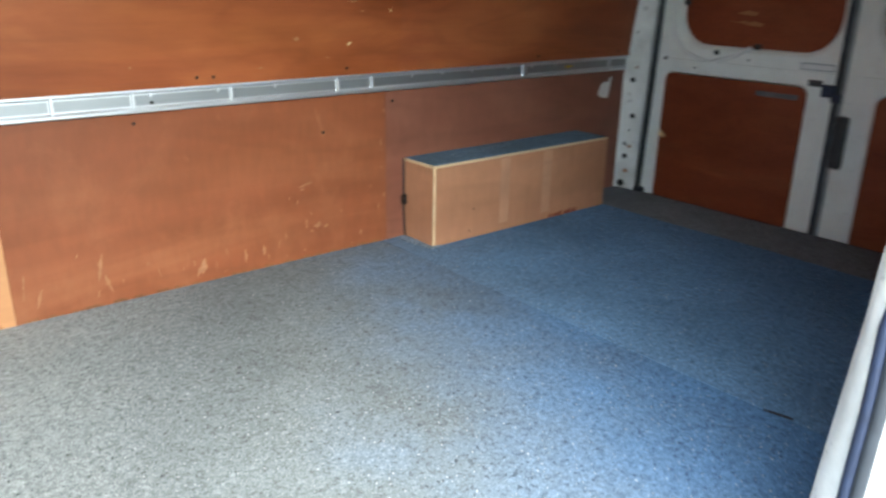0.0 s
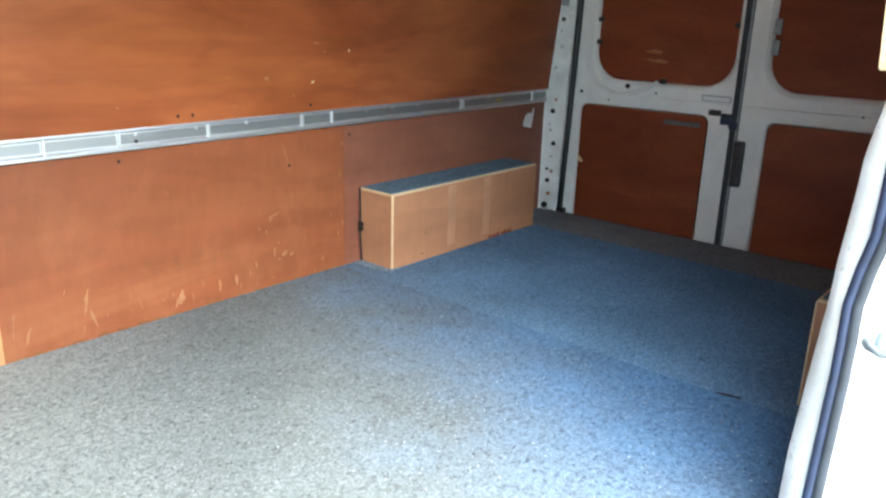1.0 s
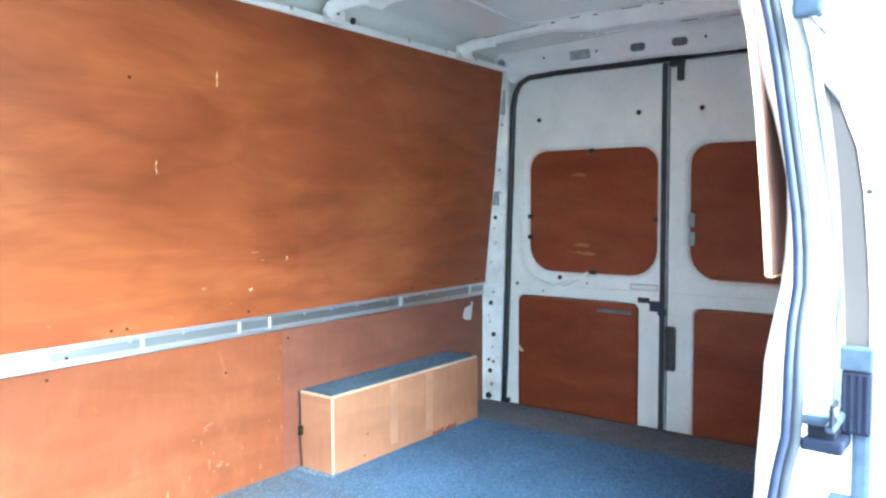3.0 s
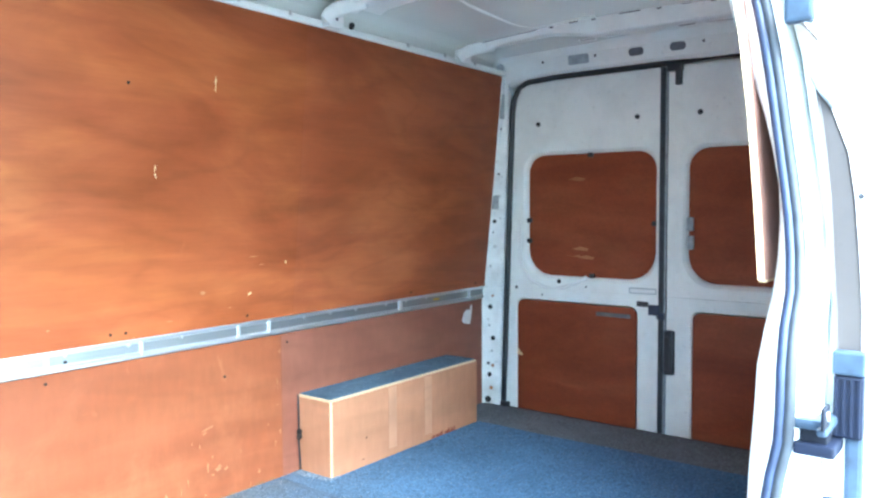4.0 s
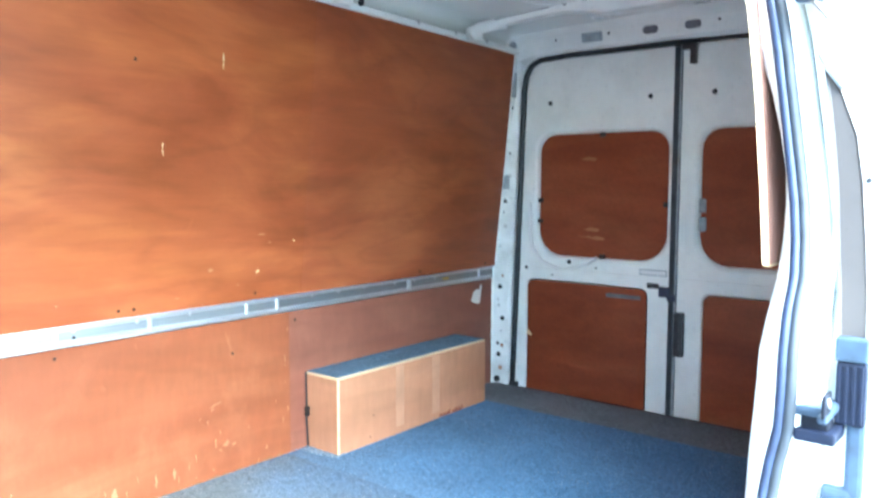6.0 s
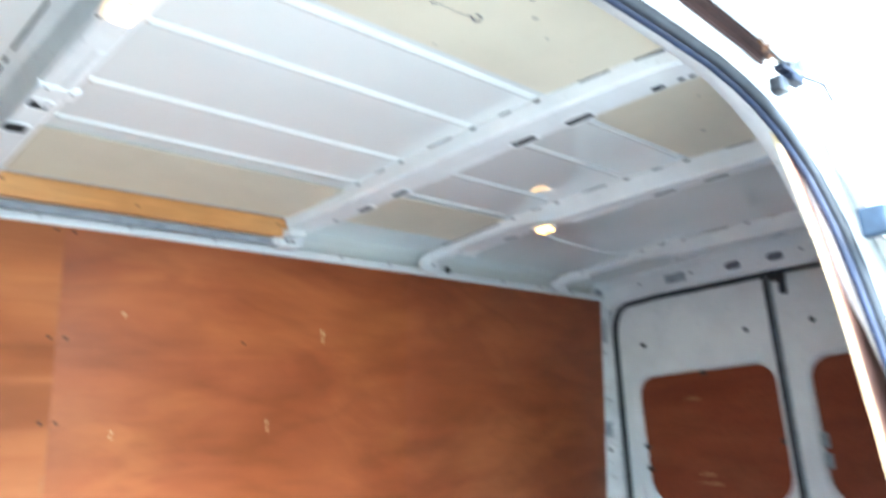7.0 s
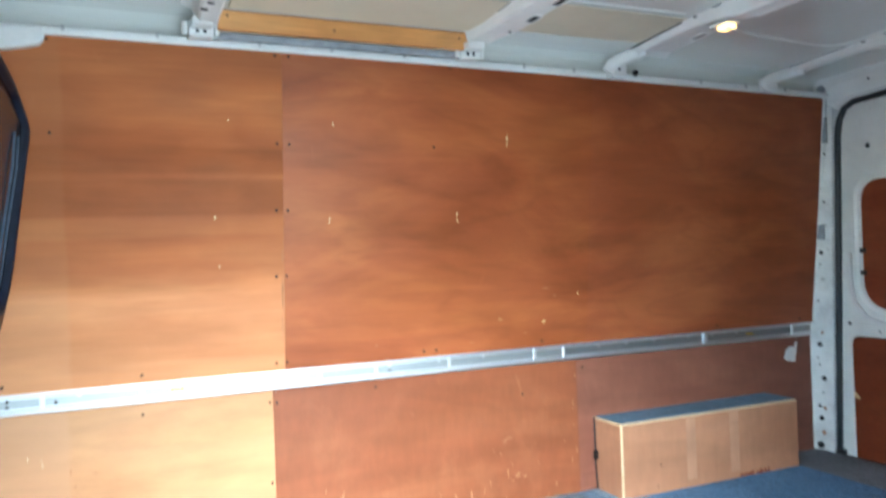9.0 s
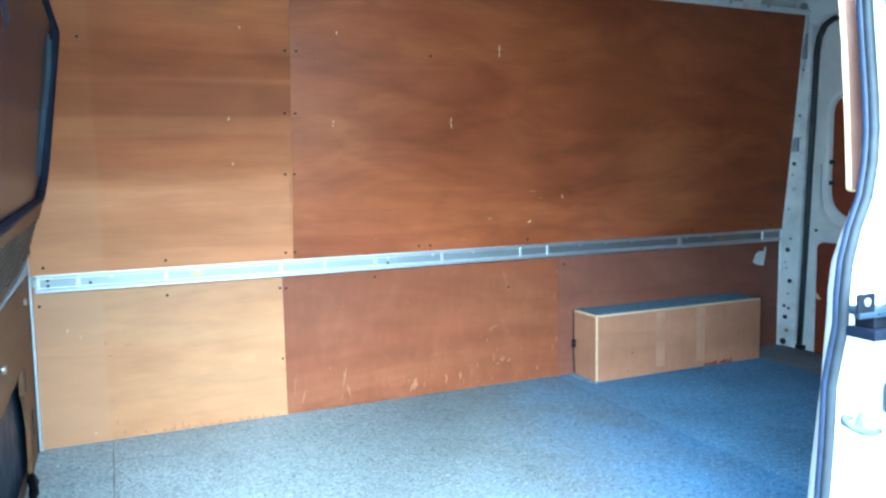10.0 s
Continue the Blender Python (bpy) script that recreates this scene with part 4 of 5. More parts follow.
for x in (1.071, 1.266, 1.45, 1.978, 2.117, 2.26, 2.448, 2.579, 2.721, 0.06, 0.349):
    part("rivet", disc((x, RY + 0.003, Z1 - 0.020), (0, -1, 0.2), 0.006, 0.005), ALUMINIUM, rail)
for x, z in ((1.073, 0.562), (-0.135, 0.562), (-0.135, 0.58), (-0.005, 0.565)):
    part("screw", disc((x, RY + 0.002, z), (0, -1, 0), 0.005, 0.003), SCREW, rail)
for x in (0.345, 2.80):
    part("sticker", plate(rounded(x - 0.022, x + 0.022, 0.566, 0.575, 0.002), lambda a, b, d: (a, RY + 0.0012 + d, b), 0.001, 0.0003), YELLOW, rail, "small yellow sticker")

# black cable at the foot of the bulkhead
tagged(link_mesh("cable", join(tube([(-0.196, 1.40, 0.008), (-0.186, 1.35, 0.022), (-0.176, 1.26, 0.018), (-0.182, 1.12, 0.016), (-0.180, 0.9, 0.017), (-0.184, 0.6, 0.016)], 0.014, 10), tube([(-0.190, 1.38, 0.030), (-0.172, 1.30, 0.034), (-0.168, 1.20, 0.030), (-0.176, 1.05, 0.028), (-0.176, 0.85, 0.030)], 0.007, 8)), DEEP, True), "loose black cable on the carpet at the bulkhead", "cable")

# torn paper label on the wall
tagged(link_mesh("paper_label", plate([(3.012, 0.440), (3.035, 0.425), (3.082, 0.418), (3.090, 0.45), (3.100, 0.512), (3.086, 0.508), (3.082, 0.488), (3.055, 0.492), (3.030, 0.480)], lambda a, b, d: (a, FAR - 0.0016 - 0.006 * max(0, b - 0.49) + d, b), 0.001, 0.0003), PAPER), "torn white paper label stuck on the plywood", "paper label")


# ---------------------------------------------------------------- wheel boxes
def wheel_box(x0, x1, y_wall, y_front, label, cord):
    """Boxed-in wheel arch: plywood front and ends, pale edges, carpeted top."""
    t = thing("wheel_box", ((x0 + x1) / 2, (y_wall + y_front) / 2, 0), label, "wheel box", "boxed-in wheel arches")
    h, s = 0.292, 1 if y_front < y_wall else -1
    lo, hi = sorted((y_front, y_front + s * 0.009))
    part("front_panel", block((x0 + 0.0095, lo, 0.001), (x1, hi, h - 0.008), 0.0008), PLY_BOX, t)
    lo, hi = sorted((y_front + s * 0.004, y_wall))
    part("end_panel", block((x0, lo, 0.001), (x0 + 0.009, hi, h - 0.008), 0.0008), PLY_BOX, t)
    part("end_panel", block((x1 - 0.010, lo + 0.01 if s > 0 else lo, 0.001), (x1 - 0.001, hi, h - 0.008), 0.0008), PLY_BOX, t)
    lo, hi = sorted((y_front + s * 0.002, y_wall))
    part("top_panel", block((x0 + 0.001, lo, h - 0.0078), (x1 - 0.001, hi, h - 0.001), 0.0015), PLY_EDGE, t, "pale cut edge of the plywood top")
    lo, hi = sorted((y_front + s * 0.010, y_wall))
    part("carpet_top", block((x0 + 0.010, lo, h - 0.0008), (x1 - 0.004, hi, h + 0.003), 0.002), CARPET_BOX, t, "blue-grey felt")
    lo, hi = sorted((y_front - s * 0.0008, y_front + s * 0.0035))
    part("corner_edge", block((x0 - 0.0008, lo, 0.001), (x0 + 0.009, hi, h - 0.008), 0.001), PLY_EDGE, t, "pale plywood corner edge")
    lo, hi = sorted((y_front - s * 0.0006, y_front + s * 0.001))
    for x in (2.27, 2.50):
        part("patch", block((x, lo, 0.03), (x + 0.05, hi, h - 0.012), 0.0004), PLY_BOX_PALE, t, "pale rubbed upright band")
    for i, (x, w) in enumerate(((2.60, 0.05), (2.66, 0.04), (2.70, 0.03), (2.56, 0.02))):
        rag = random.Random(i)
        part("splinter", plate([(x - w / 2, 0.002), (x + w / 2, 0.002)] + [(x + w / 2 - w * k / 5, 0.008 + rag.uniform(0, 0.016)) for k in range(6)], lambda a, b, d: (a, y_front - s * 0.0012 + s * d, b), 0.002, 0.0003), PLY_DOOR, t, "reddish torn veneer")
    for x, z in ((2.14, 0.11), (2.12, 0.03)):
        part("nail", disc((x, y_front, z), (0, -s, 0), 0.0032, 0.002), SCREW, t)
    if cord:
        part("cord", tube([(x0 - 0.006, y_wall - 0.008, h + 0.002), (x0 - 0.006, y_wall - 0.010, 0.2), (x0 - 0.007, y_wall - 0.010, 0.1), (x0 - 0.004, y_wall - 0.014, 0.004)], 0.0035, 6), BLACK, t, "thin black cord")
        for z in (0.152, 0.134):
            part("cleat", disc((x0 - 0.004, y_wall - 0.012, z), (-0.8, -0.6, 0), 0.011, 0.012, 8), SCREW, t)
    return t


wheel_box(1.950, 2.888, 1.699, 1.525, "plywood wheel box with pale edges and blue-grey carpet top", True)
wheel_box(1.930, 2.880, -0.165, 0.045, "plywood wheel box beside the doorway pillar with carpet top", False)

# ---------------------------------------------------------------- roof bows
def bow_z(y, base):
    u = abs(y - MID)
    return base + 0.008 - 0.012 * (u / 0.65) ** 2 - 0.042 * max(0.0, (u - 0.62) / 0.14) ** 2.4


def top_of(x, y):
    """Underside of the roof skin over a bow."""
    return roof_z(y) - 0.05 * max(0.0, x - 2.3) ** 2 + 0.002


def bow(x0, x1, base, skirt, label, slots, tall, shift, flank=0.012, flange=0.0):
    """A pressed roof cross-member: hat section from rail to rail with feet, slots and holes."""
    t = thing("roof_bow", ((x0 + x1) / 2, MID, base), label, "roof bow", "roof cross-members")
    goose = tall < 0.09 and x0 > 1.6
    ys = [0.02, 0.05, 0.08, 0.11, 0.15, 0.2, 0.3, 0.5, 0.78, 0.95, 1.06, 1.16, 1.26, 1.33, 1.38, 1.42, 1.45, 1.475] + ([1.495, 1.51] if goose else [])
    sections = []
    for y in ys:
        z = bow_z(y, base)
        k = skirt
        top = min(z + tall, top_of(x0, y))
        if goose:
            # towards the rail the hat flattens and narrows, and its rear flange shows
            w = min(1.0, max(0.0, (y - 0.92) / 0.26))
            w = w * w * (3 - 2 * w)
            z = (1 - w) * z + w * (top - 0.030)
            rear = (1 - w) * (x1 - 0.012) + w * (x0 + 0.056)
            sections.append([(x, y, zz) for x, zz in [(x0 - k, top), (x0 - k, top - 0.004), (x0 - 0.004, top - 0.006), (x0 + 0.006, z + 0.006), (x0 + 0.013, z), (rear - 0.006, z), (rear + 0.002, z + 0.006), (rear + 0.008, top - 0.009), (x1 + k + 0.085 * w, top - 0.008), (x1 + k + 0.085 * w, top)]])
            continue
        x_off = shift * max(0.0, (y - 1.30) / 0.23) ** 1.5
        pinch = (0.016 if tall < 0.09 else 0.006) * max(0.0, (abs(y - MID) - 0.60) / 0.16)
        sections.append([(x + x_off, yy, zz) for x, yy, zz in [(x0 - k, y, top), (x0 - k, y, top - 0.004), (x0 - 0.004 + pinch + flange, y, top - 0.006 - 0.45 * flange), (x0 + flank - 0.008 + pinch, y, z + 0.006), (x0 + flank + pinch, y, z), (x1 - 0.012 - pinch, y, z), (x1 - 0.004 - pinch, y, z + 0.006), (x1 + 0.004 - pinch, y, top - 0.006), (x1 + k, y, top - 0.004), (x1 + k, y, top)]])
    part("beam", loft(sections), WHITE, t, "", False)
    for y, off, w, l in slots:
        z = top_of(x0, y) - 0.009 if goose and y > 1.1 else bow_z(y, base)
        xm = (x0 + x1) / 2 + off
        part("slot", plate(rounded(xm - w / 2, xm + w / 2, y - l / 2, y + l / 2, 0.006), lambda a, b, d: (a, b, z - 0.0015 + d), 0.004, 0.0006), HOLE, t)
        if l > 0.035:
            part("rim", ring(rounded(xm - w / 2 - 0.007, xm + w / 2 + 0.007, y - l / 2 - 0.007, y + l / 2 + 0.007, 0.011), rounded(xm - w / 2 - 0.0005, xm + w / 2 + 0.0005, y - l / 2 - 0.0005, y + l / 2 + 0.0005, 0.006), lambda a, b, d: (a, b, z - 0.0030 + d), 0.004, 0.002), WHITE, t)
    xm = (x0 + x1) / 2 + shift
    drop = between(RAIL, xm)
    if goose:
        foot = block((xm - 0.014, 1.520, 1.654 + drop), (xm + 0.060, 1.560, 1.712 + drop), 0.006)
        if x0 < 2.5:
            part("hole", disc((xm + 0.106, 1.530, 1.678 + drop), (0, -1, -0.4), 0.013, 0.008), HOLE, t, "dark round hole")
        reach = shift / -0.112
        # the end of the hat bends down and forward on to the rail
        strap = [(x0 + 0.026 + d * reach, y, roof_z(1.45) - 0.05 * max(0.0, x0 - 2.3) ** 2 - dz) for d, y, dz in ((0.0, 1.44, 0.019), (-0.004, 1.475, 0.019), (-0.030, 1.502, 0.030), (-0.072, 1.517, 0.048), (-0.102, 1.524, 0.068), (-0.116, 1.527, 0.092))]
        part("strap", tube(strap, 0.026, 12, 0.5), WHITE, t, "", True)
        xm += 0.012
    else:
        foot = join(block((xm - 0.037, 1.502, 1.668 + drop), (xm + 0.037, 1.555, 1.716 + drop), 0.005), block((xm - 0.032, 1.452, 1.690), (xm + 0.032, 1.52, 1.716), 0.006), tube([(xm - 0.047, 1.515, 1.674 + drop), (xm - 0.048, 1.510, 1.712 + drop)], 0.009, 10), tube([(xm + 0.047, 1.515, 1.674 + drop), (xm + 0.048, 1.510, 1.712 + drop)], 0.009, 10))
    part("foot", foot, WHITE, t)
    for d in (-0.011, 0.011):
        part("hole", plate(rounded(xm + d - 0.005, xm + d + 0.005, 1.680 + drop, 1.694 + drop, 0.002), lambda a, b, q: (a, (1.5188 if goose else 1.5008) + q, b), 0.003, 0.0005), HOLE, t)
    # dark gaps where the beads run under the flange
    sink = 0.05 * max(0.0, (x0 - 2.3)) ** 2
    for y in BEADS:
        part("gap", block((x0 - skirt - 0.003, y - 0.010, roof_z(y) - 0.0075 - sink), (x0 - skirt + 0.003, y + 0.008, roof_z(y) - 0.003 - sink), 0.001), HOLE, t)
    if goose:
        # shadow joint between the front flange and the roof skin
        part("gap", loft([[(x0 - skirt - 0.004, y, top_of(x0, y) - 0.0065), (x0 - skirt + 0.003, y, top_of(x0, y) - 0.0072), (x0 - skirt + 0.003, y, top_of(x0, y) - 0.002), (x0 - skirt - 0.004, y, top_of(x0, y) - 0.002)] for y in (1.21, 1.30, 1.40, 1.47, 1.50)]), HOLE, t)
    runs = ((0.08, 0.40), (0.50, 0.63), (0.70, 0.90), (0.97, 1.10), (1.17, 1.40)) if tall > 0.09 else ((0.11, 0.20), (0.26, 0.34), (0.54, 0.575), (0.74, 0.83), (1.01, 1.05), (1.20, 1.30))
    for y0, y1 in runs:
        part("gap", loft([[(x0 - skirt - 0.001, y, roof_z(y) - 0.0035 - sink), (x0 - skirt + 0.003, y, roof_z(y) - 0.0040 - sink), (x0 - skirt + 0.003, y, roof_z(y) - sink), (x0 - skirt - 0.001, y, roof_z(y) - sink)] for y in (y0, (y0 + y1) / 2, y1)]), HOLE, t)
    # raised stiffening pads on the underside
    for y in (0.82,):
        part("pad", loft([[(x1 - 0.030, yy, bow_z(yy, base) - h), (x1 - 0.012, yy, bow_z(yy, base) - h), (x1 - 0.010, yy, bow_z(yy, base) + 0.002), (x1 - 0.032, yy, bow_z(yy, base) + 0.002)] for yy, h in ((y - 0.12, 0.0), (y - 0.11, 0.003), (y + 0.11, 0.003), (y + 0.12, 0.0))]), WHITE, t)
    return t


bow(0.376, 0.484, 1.708, 0.004, "wide white roof bow carrying a lit lamp", [(1.105, 0.006, 0.040, 0.045), (0.972, 0.012, 0.036, 0.038), (1.305, 0.01, 0.02, 0.018), (1.36, -0.002, 0.02, 0.018), (0.36, 0.001, 0.037, 0.047), (0.15, 0.0, 0.04, 0.05)], 0.10, 0.003, 0.046, 0.026)
bow(1.352, 1.472, 1.730, 0.004, "white roof bow with dark slots", [(1.222, 0.030, 0.026, 0.062), (1.058, 0.030, 0.026, 0.062), (0.584, 0.032, 0.028, 0.072), (0.415, 0.032, 0.028, 0.072), (0.205, 0.03, 0.018, 0.03), (1.36, 0.02, 0.013, 0.018), (0.15, 0.03, 0.012, 0.016), (0.125, 0.03, 0.012, 0.016)], 0.05, -0.062)
bow(2.045, 2.140, 1.712, 0.004, "white roof bow with a small lit lamp", [(1.293, 0.112, 0.024, 0.062), (0.580, 0.014, 0.024, 0.075), (0.41, 0.014, 0.024, 0.075), (0.22, 0.014, 0.018, 0.03)], 0.06, -0.112)
bow(2.885, 2.975, 1.690, 0.004, "white roof bow beside the rear doors", [(1.0, 0.02, 0.018, 0.066), (0.58, 0.02, 0.018, 0.066)], 0.08, -0.145)

# curved pressing in the rear bay of the roof skin
press = [(2.20, 1.165), (2.30, 1.211), (2.43, 1.241), (2.58, 1.247), (2.74, 1.243), (2.81, 1.226), (2.845, 1.19), (2.858, 1.14), (2.862, 1.05), (2.862, 0.92)]
part("pressed_line", tube([(x, y, roof_z(y) - 0.05 * max(0.0, (x - 2.3)) ** 2 + 0.001) for x, y in press], 0.008, 8, 0.6), WHITE_CLEAN, ceiling, "", True)

bow_one = bpy.data.objects["roof_bow"]
# raised saddles pressed over the wide bow, and the torn paper in its slot
for y0, y1 in ((0.875, 0.925), (0.425, 0.455)):
    part("saddle", loft([[(0.412, y, bow_z(y, 1.708) - h), (0.416, y, bow_z(y, 1.708) - h - 0.002), (0.486, y, bow_z(y, 1.708) - h - 0.002), (0.489, y, bow_z(y, 1.708) + 0.008), (0.486, y, bow_z(y, 1.708) + 0.004), (0.412, y, bow_z(y, 1.708) + 0.004)] for y, h in ((y0, 0.0), (y0 + 0.006, 0.004), (y1 - 0.006, 0.004), (y1, 0.0))]), WHITE, bow_one)
for x in (0.428, 0.472):
    part("screw", disc((x, 0.885, bow_z(0.885, 1.708) - 0.0055), (0, 0, -1), 0.004, 0.002, 8), SCREW, bow_one)
part("paper_scrap", plate([(0.430, 0.955), (0.458, 0.956), (0.460, 0.972), (0.448, 0.980), (0.440, 0.968)], lambda a, b, d: (a, b, bow_z(0.972, 1.708) - 0.0024 + d), 0.001, 0.0003), PAPER, bow_one, "white paper scrap stuck in the slot")
hole_z = bow_z(0.36, 1.708)
# brown patch paints the lamp's glow inside the slot
part("slot_glow", plate([(0.418, 0.342), (0.436, 0.339), (0.440, 0.362), (0.425, 0.378), (0.417, 0.372)], lambda a, b, d: (a, b, hole_z - 0.0021 + d), 0.002, 0.0004), PLY_LOWER_REAR, bow_one, "brown patch standing for lamplight in the open slot")

for x0, x1, y0, y1 in ((0.51, 1.34, 1.190, 1.46), (0.54, 1.34, 0.03, 0.422), (1.50, 2.03, 1.16, 1.42), (1.51, 2.03, 0.06, 0.44)):
    bm = bmesh.new()
    ys = [y0 + (y1 - y0) * i / 8 for i in range(9)]
    rows = [[bm.verts.new((x, y, roof_z(y) - d)) for y in ys] for x, d in ((x0, 0.001), (x0 + 0.003, 0.005), (x1 - 0.003, 0.005), (x1, 0.001))]
    for r, s in zip(rows, rows[1:]):
        for i in range(8):
            bm.faces.new((r[i], r[i + 1], s[i + 1], s[i]))
    ob = tagged(link_mesh("sound_pad", bm, PAD), "cream sound-deadening pad stuck to the roof skin", "sound pad", "sound pads on the roof")
    thick = ob.modifiers.new("thickness", "SOLIDIFY")
    thick.thickness = 0.003
    for k, (mx, my, r) in enumerate(((0.925, 0.2, 0.005), (0.992, 0.182, 0.006), (1.048, 0.219, 0.007), (1.125, 0.254, 0.004), (0.975, 0.408, 0.004), (1.842, 0.304, 0.007), (1.62, 0.2, 0.004), (0.72, 1.30, 0.004), (1.12, 1.36, 0.005))):
        if x0 < mx < x1 and y0 < my < y1:
            part("scuff", disc((mx, my, roof_z(my) - 0.0050), (0, 0.1 * (k % 3), -1), r, 0.0012, 5 + k % 3), PAD_DIRT, ob, "dark smudge of glue")
# spilled adhesive with a loose thread on the near pad
thread = thing("thread", (0.92, 0.29, 1.75), "dark loose thread with a clump of glue on the roof pad", "thread")
part("strand", tube([(0.864, 0.296, roof_z(0.296) - 0.008), (0.868, 0.288, roof_z(0.288) - 0.011), (0.885, 0.291, roof_z(0.291) - 0.010), (0.92, 0.288, roof_z(0.288) - 0.012), (0.952, 0.284, roof_z(0.284) - 0.010)], 0.0005, 6), SLOT_GREY, thread)
part("clump", tube([(0.950, 0.286, roof_z(0.286) - 0.009), (0.962, 0.292, roof_z(0.292) - 0.012), (0.972, 0.284, roof_z(0.284) - 0.010), (0.962, 0.272, roof_z(0.272) - 0.012), (0.953, 0.276, roof_z(0.276) - 0.009)], 0.0016, 6), SLOT_GREY, thread)
part("clump", tube([(0.862, 0.300, roof_z(0.300) - 0.008), (0.868, 0.291, roof_z(0.291) - 0.010)], 0.0014, 6), SLOT_GREY, thread)

# timber batten between two bows
batten = thing("timber_batten", (0.91, 1.495, 1.69), "orange pine batten wedged along the roof edge", "batten")
part("board", block((0.482, 1.488, 1.692), (1.334, 1.512, 1.752), 0.003), PINE, batten)
# two thin strips paint the shade above and below the board
part("shadow_line", block((0.484, 1.4905, 1.7525), (1.332, 1.512, 1.758), 0.001), DIRT_AND_SHADE, batten, "dark strip painting the shadow above the board")
part("shade_strip", block((0.49, 1.516, 1.668), (1.33, 1.530, 1.6915), 0.004), GREY, batten, "grey strip painting the shade under the board")
for x, z in ((0.51, 1.735), (0.85, 1.718), (1.30, 1.73)):
    part("knot", disc((x, 1.488, z), (0, -1, 0), 0.005, 0.0012, 10), DIRT_AND_SHADE, batten, "dark knot")


# ---------------------------------------------------------------- lamps
def lamp(x, y, z, w, l, label, strength_mat):
    t = thing("ceiling_lamp", (x, y, z), label, "ceiling lamp", "lit interior lamps")
    part("housing", block((x - w / 2, y - l / 2 - 0.008, z - 0.004), (x + w / 2, y + l / 2 + 0.02, z + 0.004), 0.003), WHITE, t)
    part("lens", block((x - w / 2 + 0.012, y - l / 2, z - 0.018), (x + w / 2 - 0.006, y + l / 2 - 0.004, z - 0.0035), 0.006), strength_mat, t, "glowing warm lens")
    part("switch", block((x - 0.012, y - l / 2 + 0.012, z - 0.0195), (x + 0.012, y - l / 2 + 0.018, z - 0.0175), 0.0008), STEEL, t)
    for d in (-0.02, 0.02):
        part("screw", disc((x + d, y + l / 2 + 0.012, z - 0.004), (0, 0, -1), 0.004, 0.002, 8), SCREW, t)
    return t


lamp(0.434, 0.534, 1.714, 0.056, 0.088, "lit warm interior lamp on the wide roof bow", GLOW)
lamp(2.075, 1.03, 1.716, 0.056, 0.056, "small lit warm lamp on the roof bow", GLOW)

# ---------------------------------------------------------------- rear doors
def rear_door(y_hinge, y_gap, win, lower, label, far):
    """One inner rear door: a pressed white panel with two plywood-filled openings."""
    t = thing("rear_door", (REAR, (y_hinge + y_gap) / 2, -0.02), label, "van door", "closed rear doors")
    a0, a1 = sorted((y_hinge, y_gap))

    def to(a, b, d):
        return (REAR + d, a, b)
    top_r = (0.004, 0.004, 0.11, 0.004) if far else (0.004, 0.004, 0.004, 0.11)
    upper = ring(rounded(a0, a1, 0.60, 1.598, top_r), rounded(win[0], win[1], 0.665, 1.246, (0.125, 0.125, 0.085, 0.085)), to, 0.05, 0.022)
    under = ring(rounded(a0, a1, -0.02, 0.5985, 0.002), rounded(lower[0], lower[1], -0.016, 0.542, (0.002, 0.002, 0.035, 0.035)), to, 0.05, 0.008)
    part("door_panel", join(upper, under), WHITE, t, "", False)
    part("outer_skin", block((REAR + 0.045, a0 - 0.02, -0.05), (REAR + 0.06, a1 + 0.02, 1.64), 0.002), WHITE, t)
    part("window_board", plate(rounded(win[0] - 0.02, win[1] + 0.02, 0.645, 1.266, (0.13, 0.13, 0.09, 0.09)), lambda a, b, d: (REAR + 0.024 + d, a, b), 0.01, 0.001), PLY_DOOR, t, "dark red-brown plywood board in the window opening")
    part("lower_board", plate(rounded(lower[0] + 0.003, lower[1] - 0.003, -0.013, 0.539, (0.002, 0.002, 0.034, 0.034)), lambda a, b, d: (REAR + 0.003 + d, a, b), 0.01, 0.001), PLY_DOOR, t, "dark red-brown plywood board")
    return t


left = rear_door(1.592, 0.800, (0.822, 1.472), (0.899, 1.530), "white rear door with red-brown plywood boards", True)
right = rear_door(-0.03, 0.762, (0.075, 0.676), (0.03, 0.650), "white rear door with a black handle and plywood boards", False)
for y, z, r in ((1.41, 1.395, 0.011), (0.905, 1.395, 0.011), (1.294, 0.640, 0.011), (1.533, 0.598, 0.008), (1.15, 0.62, 0.004), (1.385, 0.57, 0.004)):
    part("hole", disc((REAR, y, z), (-1, 0, 0), r, 0.004), HOLE if r > 0.006 else SCREW, left)
for y, z, r in ((0.625, 1.395, 0.011), (0.16, 1.395, 0.011), (0.30, 0.60, 0.004)):
    part("hole", disc((REAR, y, z), (-1, 0, 0), r, 0.004), HOLE, right)
for y, z in ((1.468, 0.93), (1.468, 0.83), (1.14, 1.238), (1.13, 0.672), (0.826, 0.92)):
    part("clip", block((REAR + 0.010, y - 0.014, z - 0.011), (REAR + 0.023, y + 0.014, z + 0.011), 0.004), BLACK, left)
for y, z in ((0.668, 0.92), (0.666, 0.84)):
    part("clip", block((REAR + 0.008, y - 0.016, z - 0.03), (REAR + 0.023, y + 0.014, z + 0.03), 0.006), GREY, right)
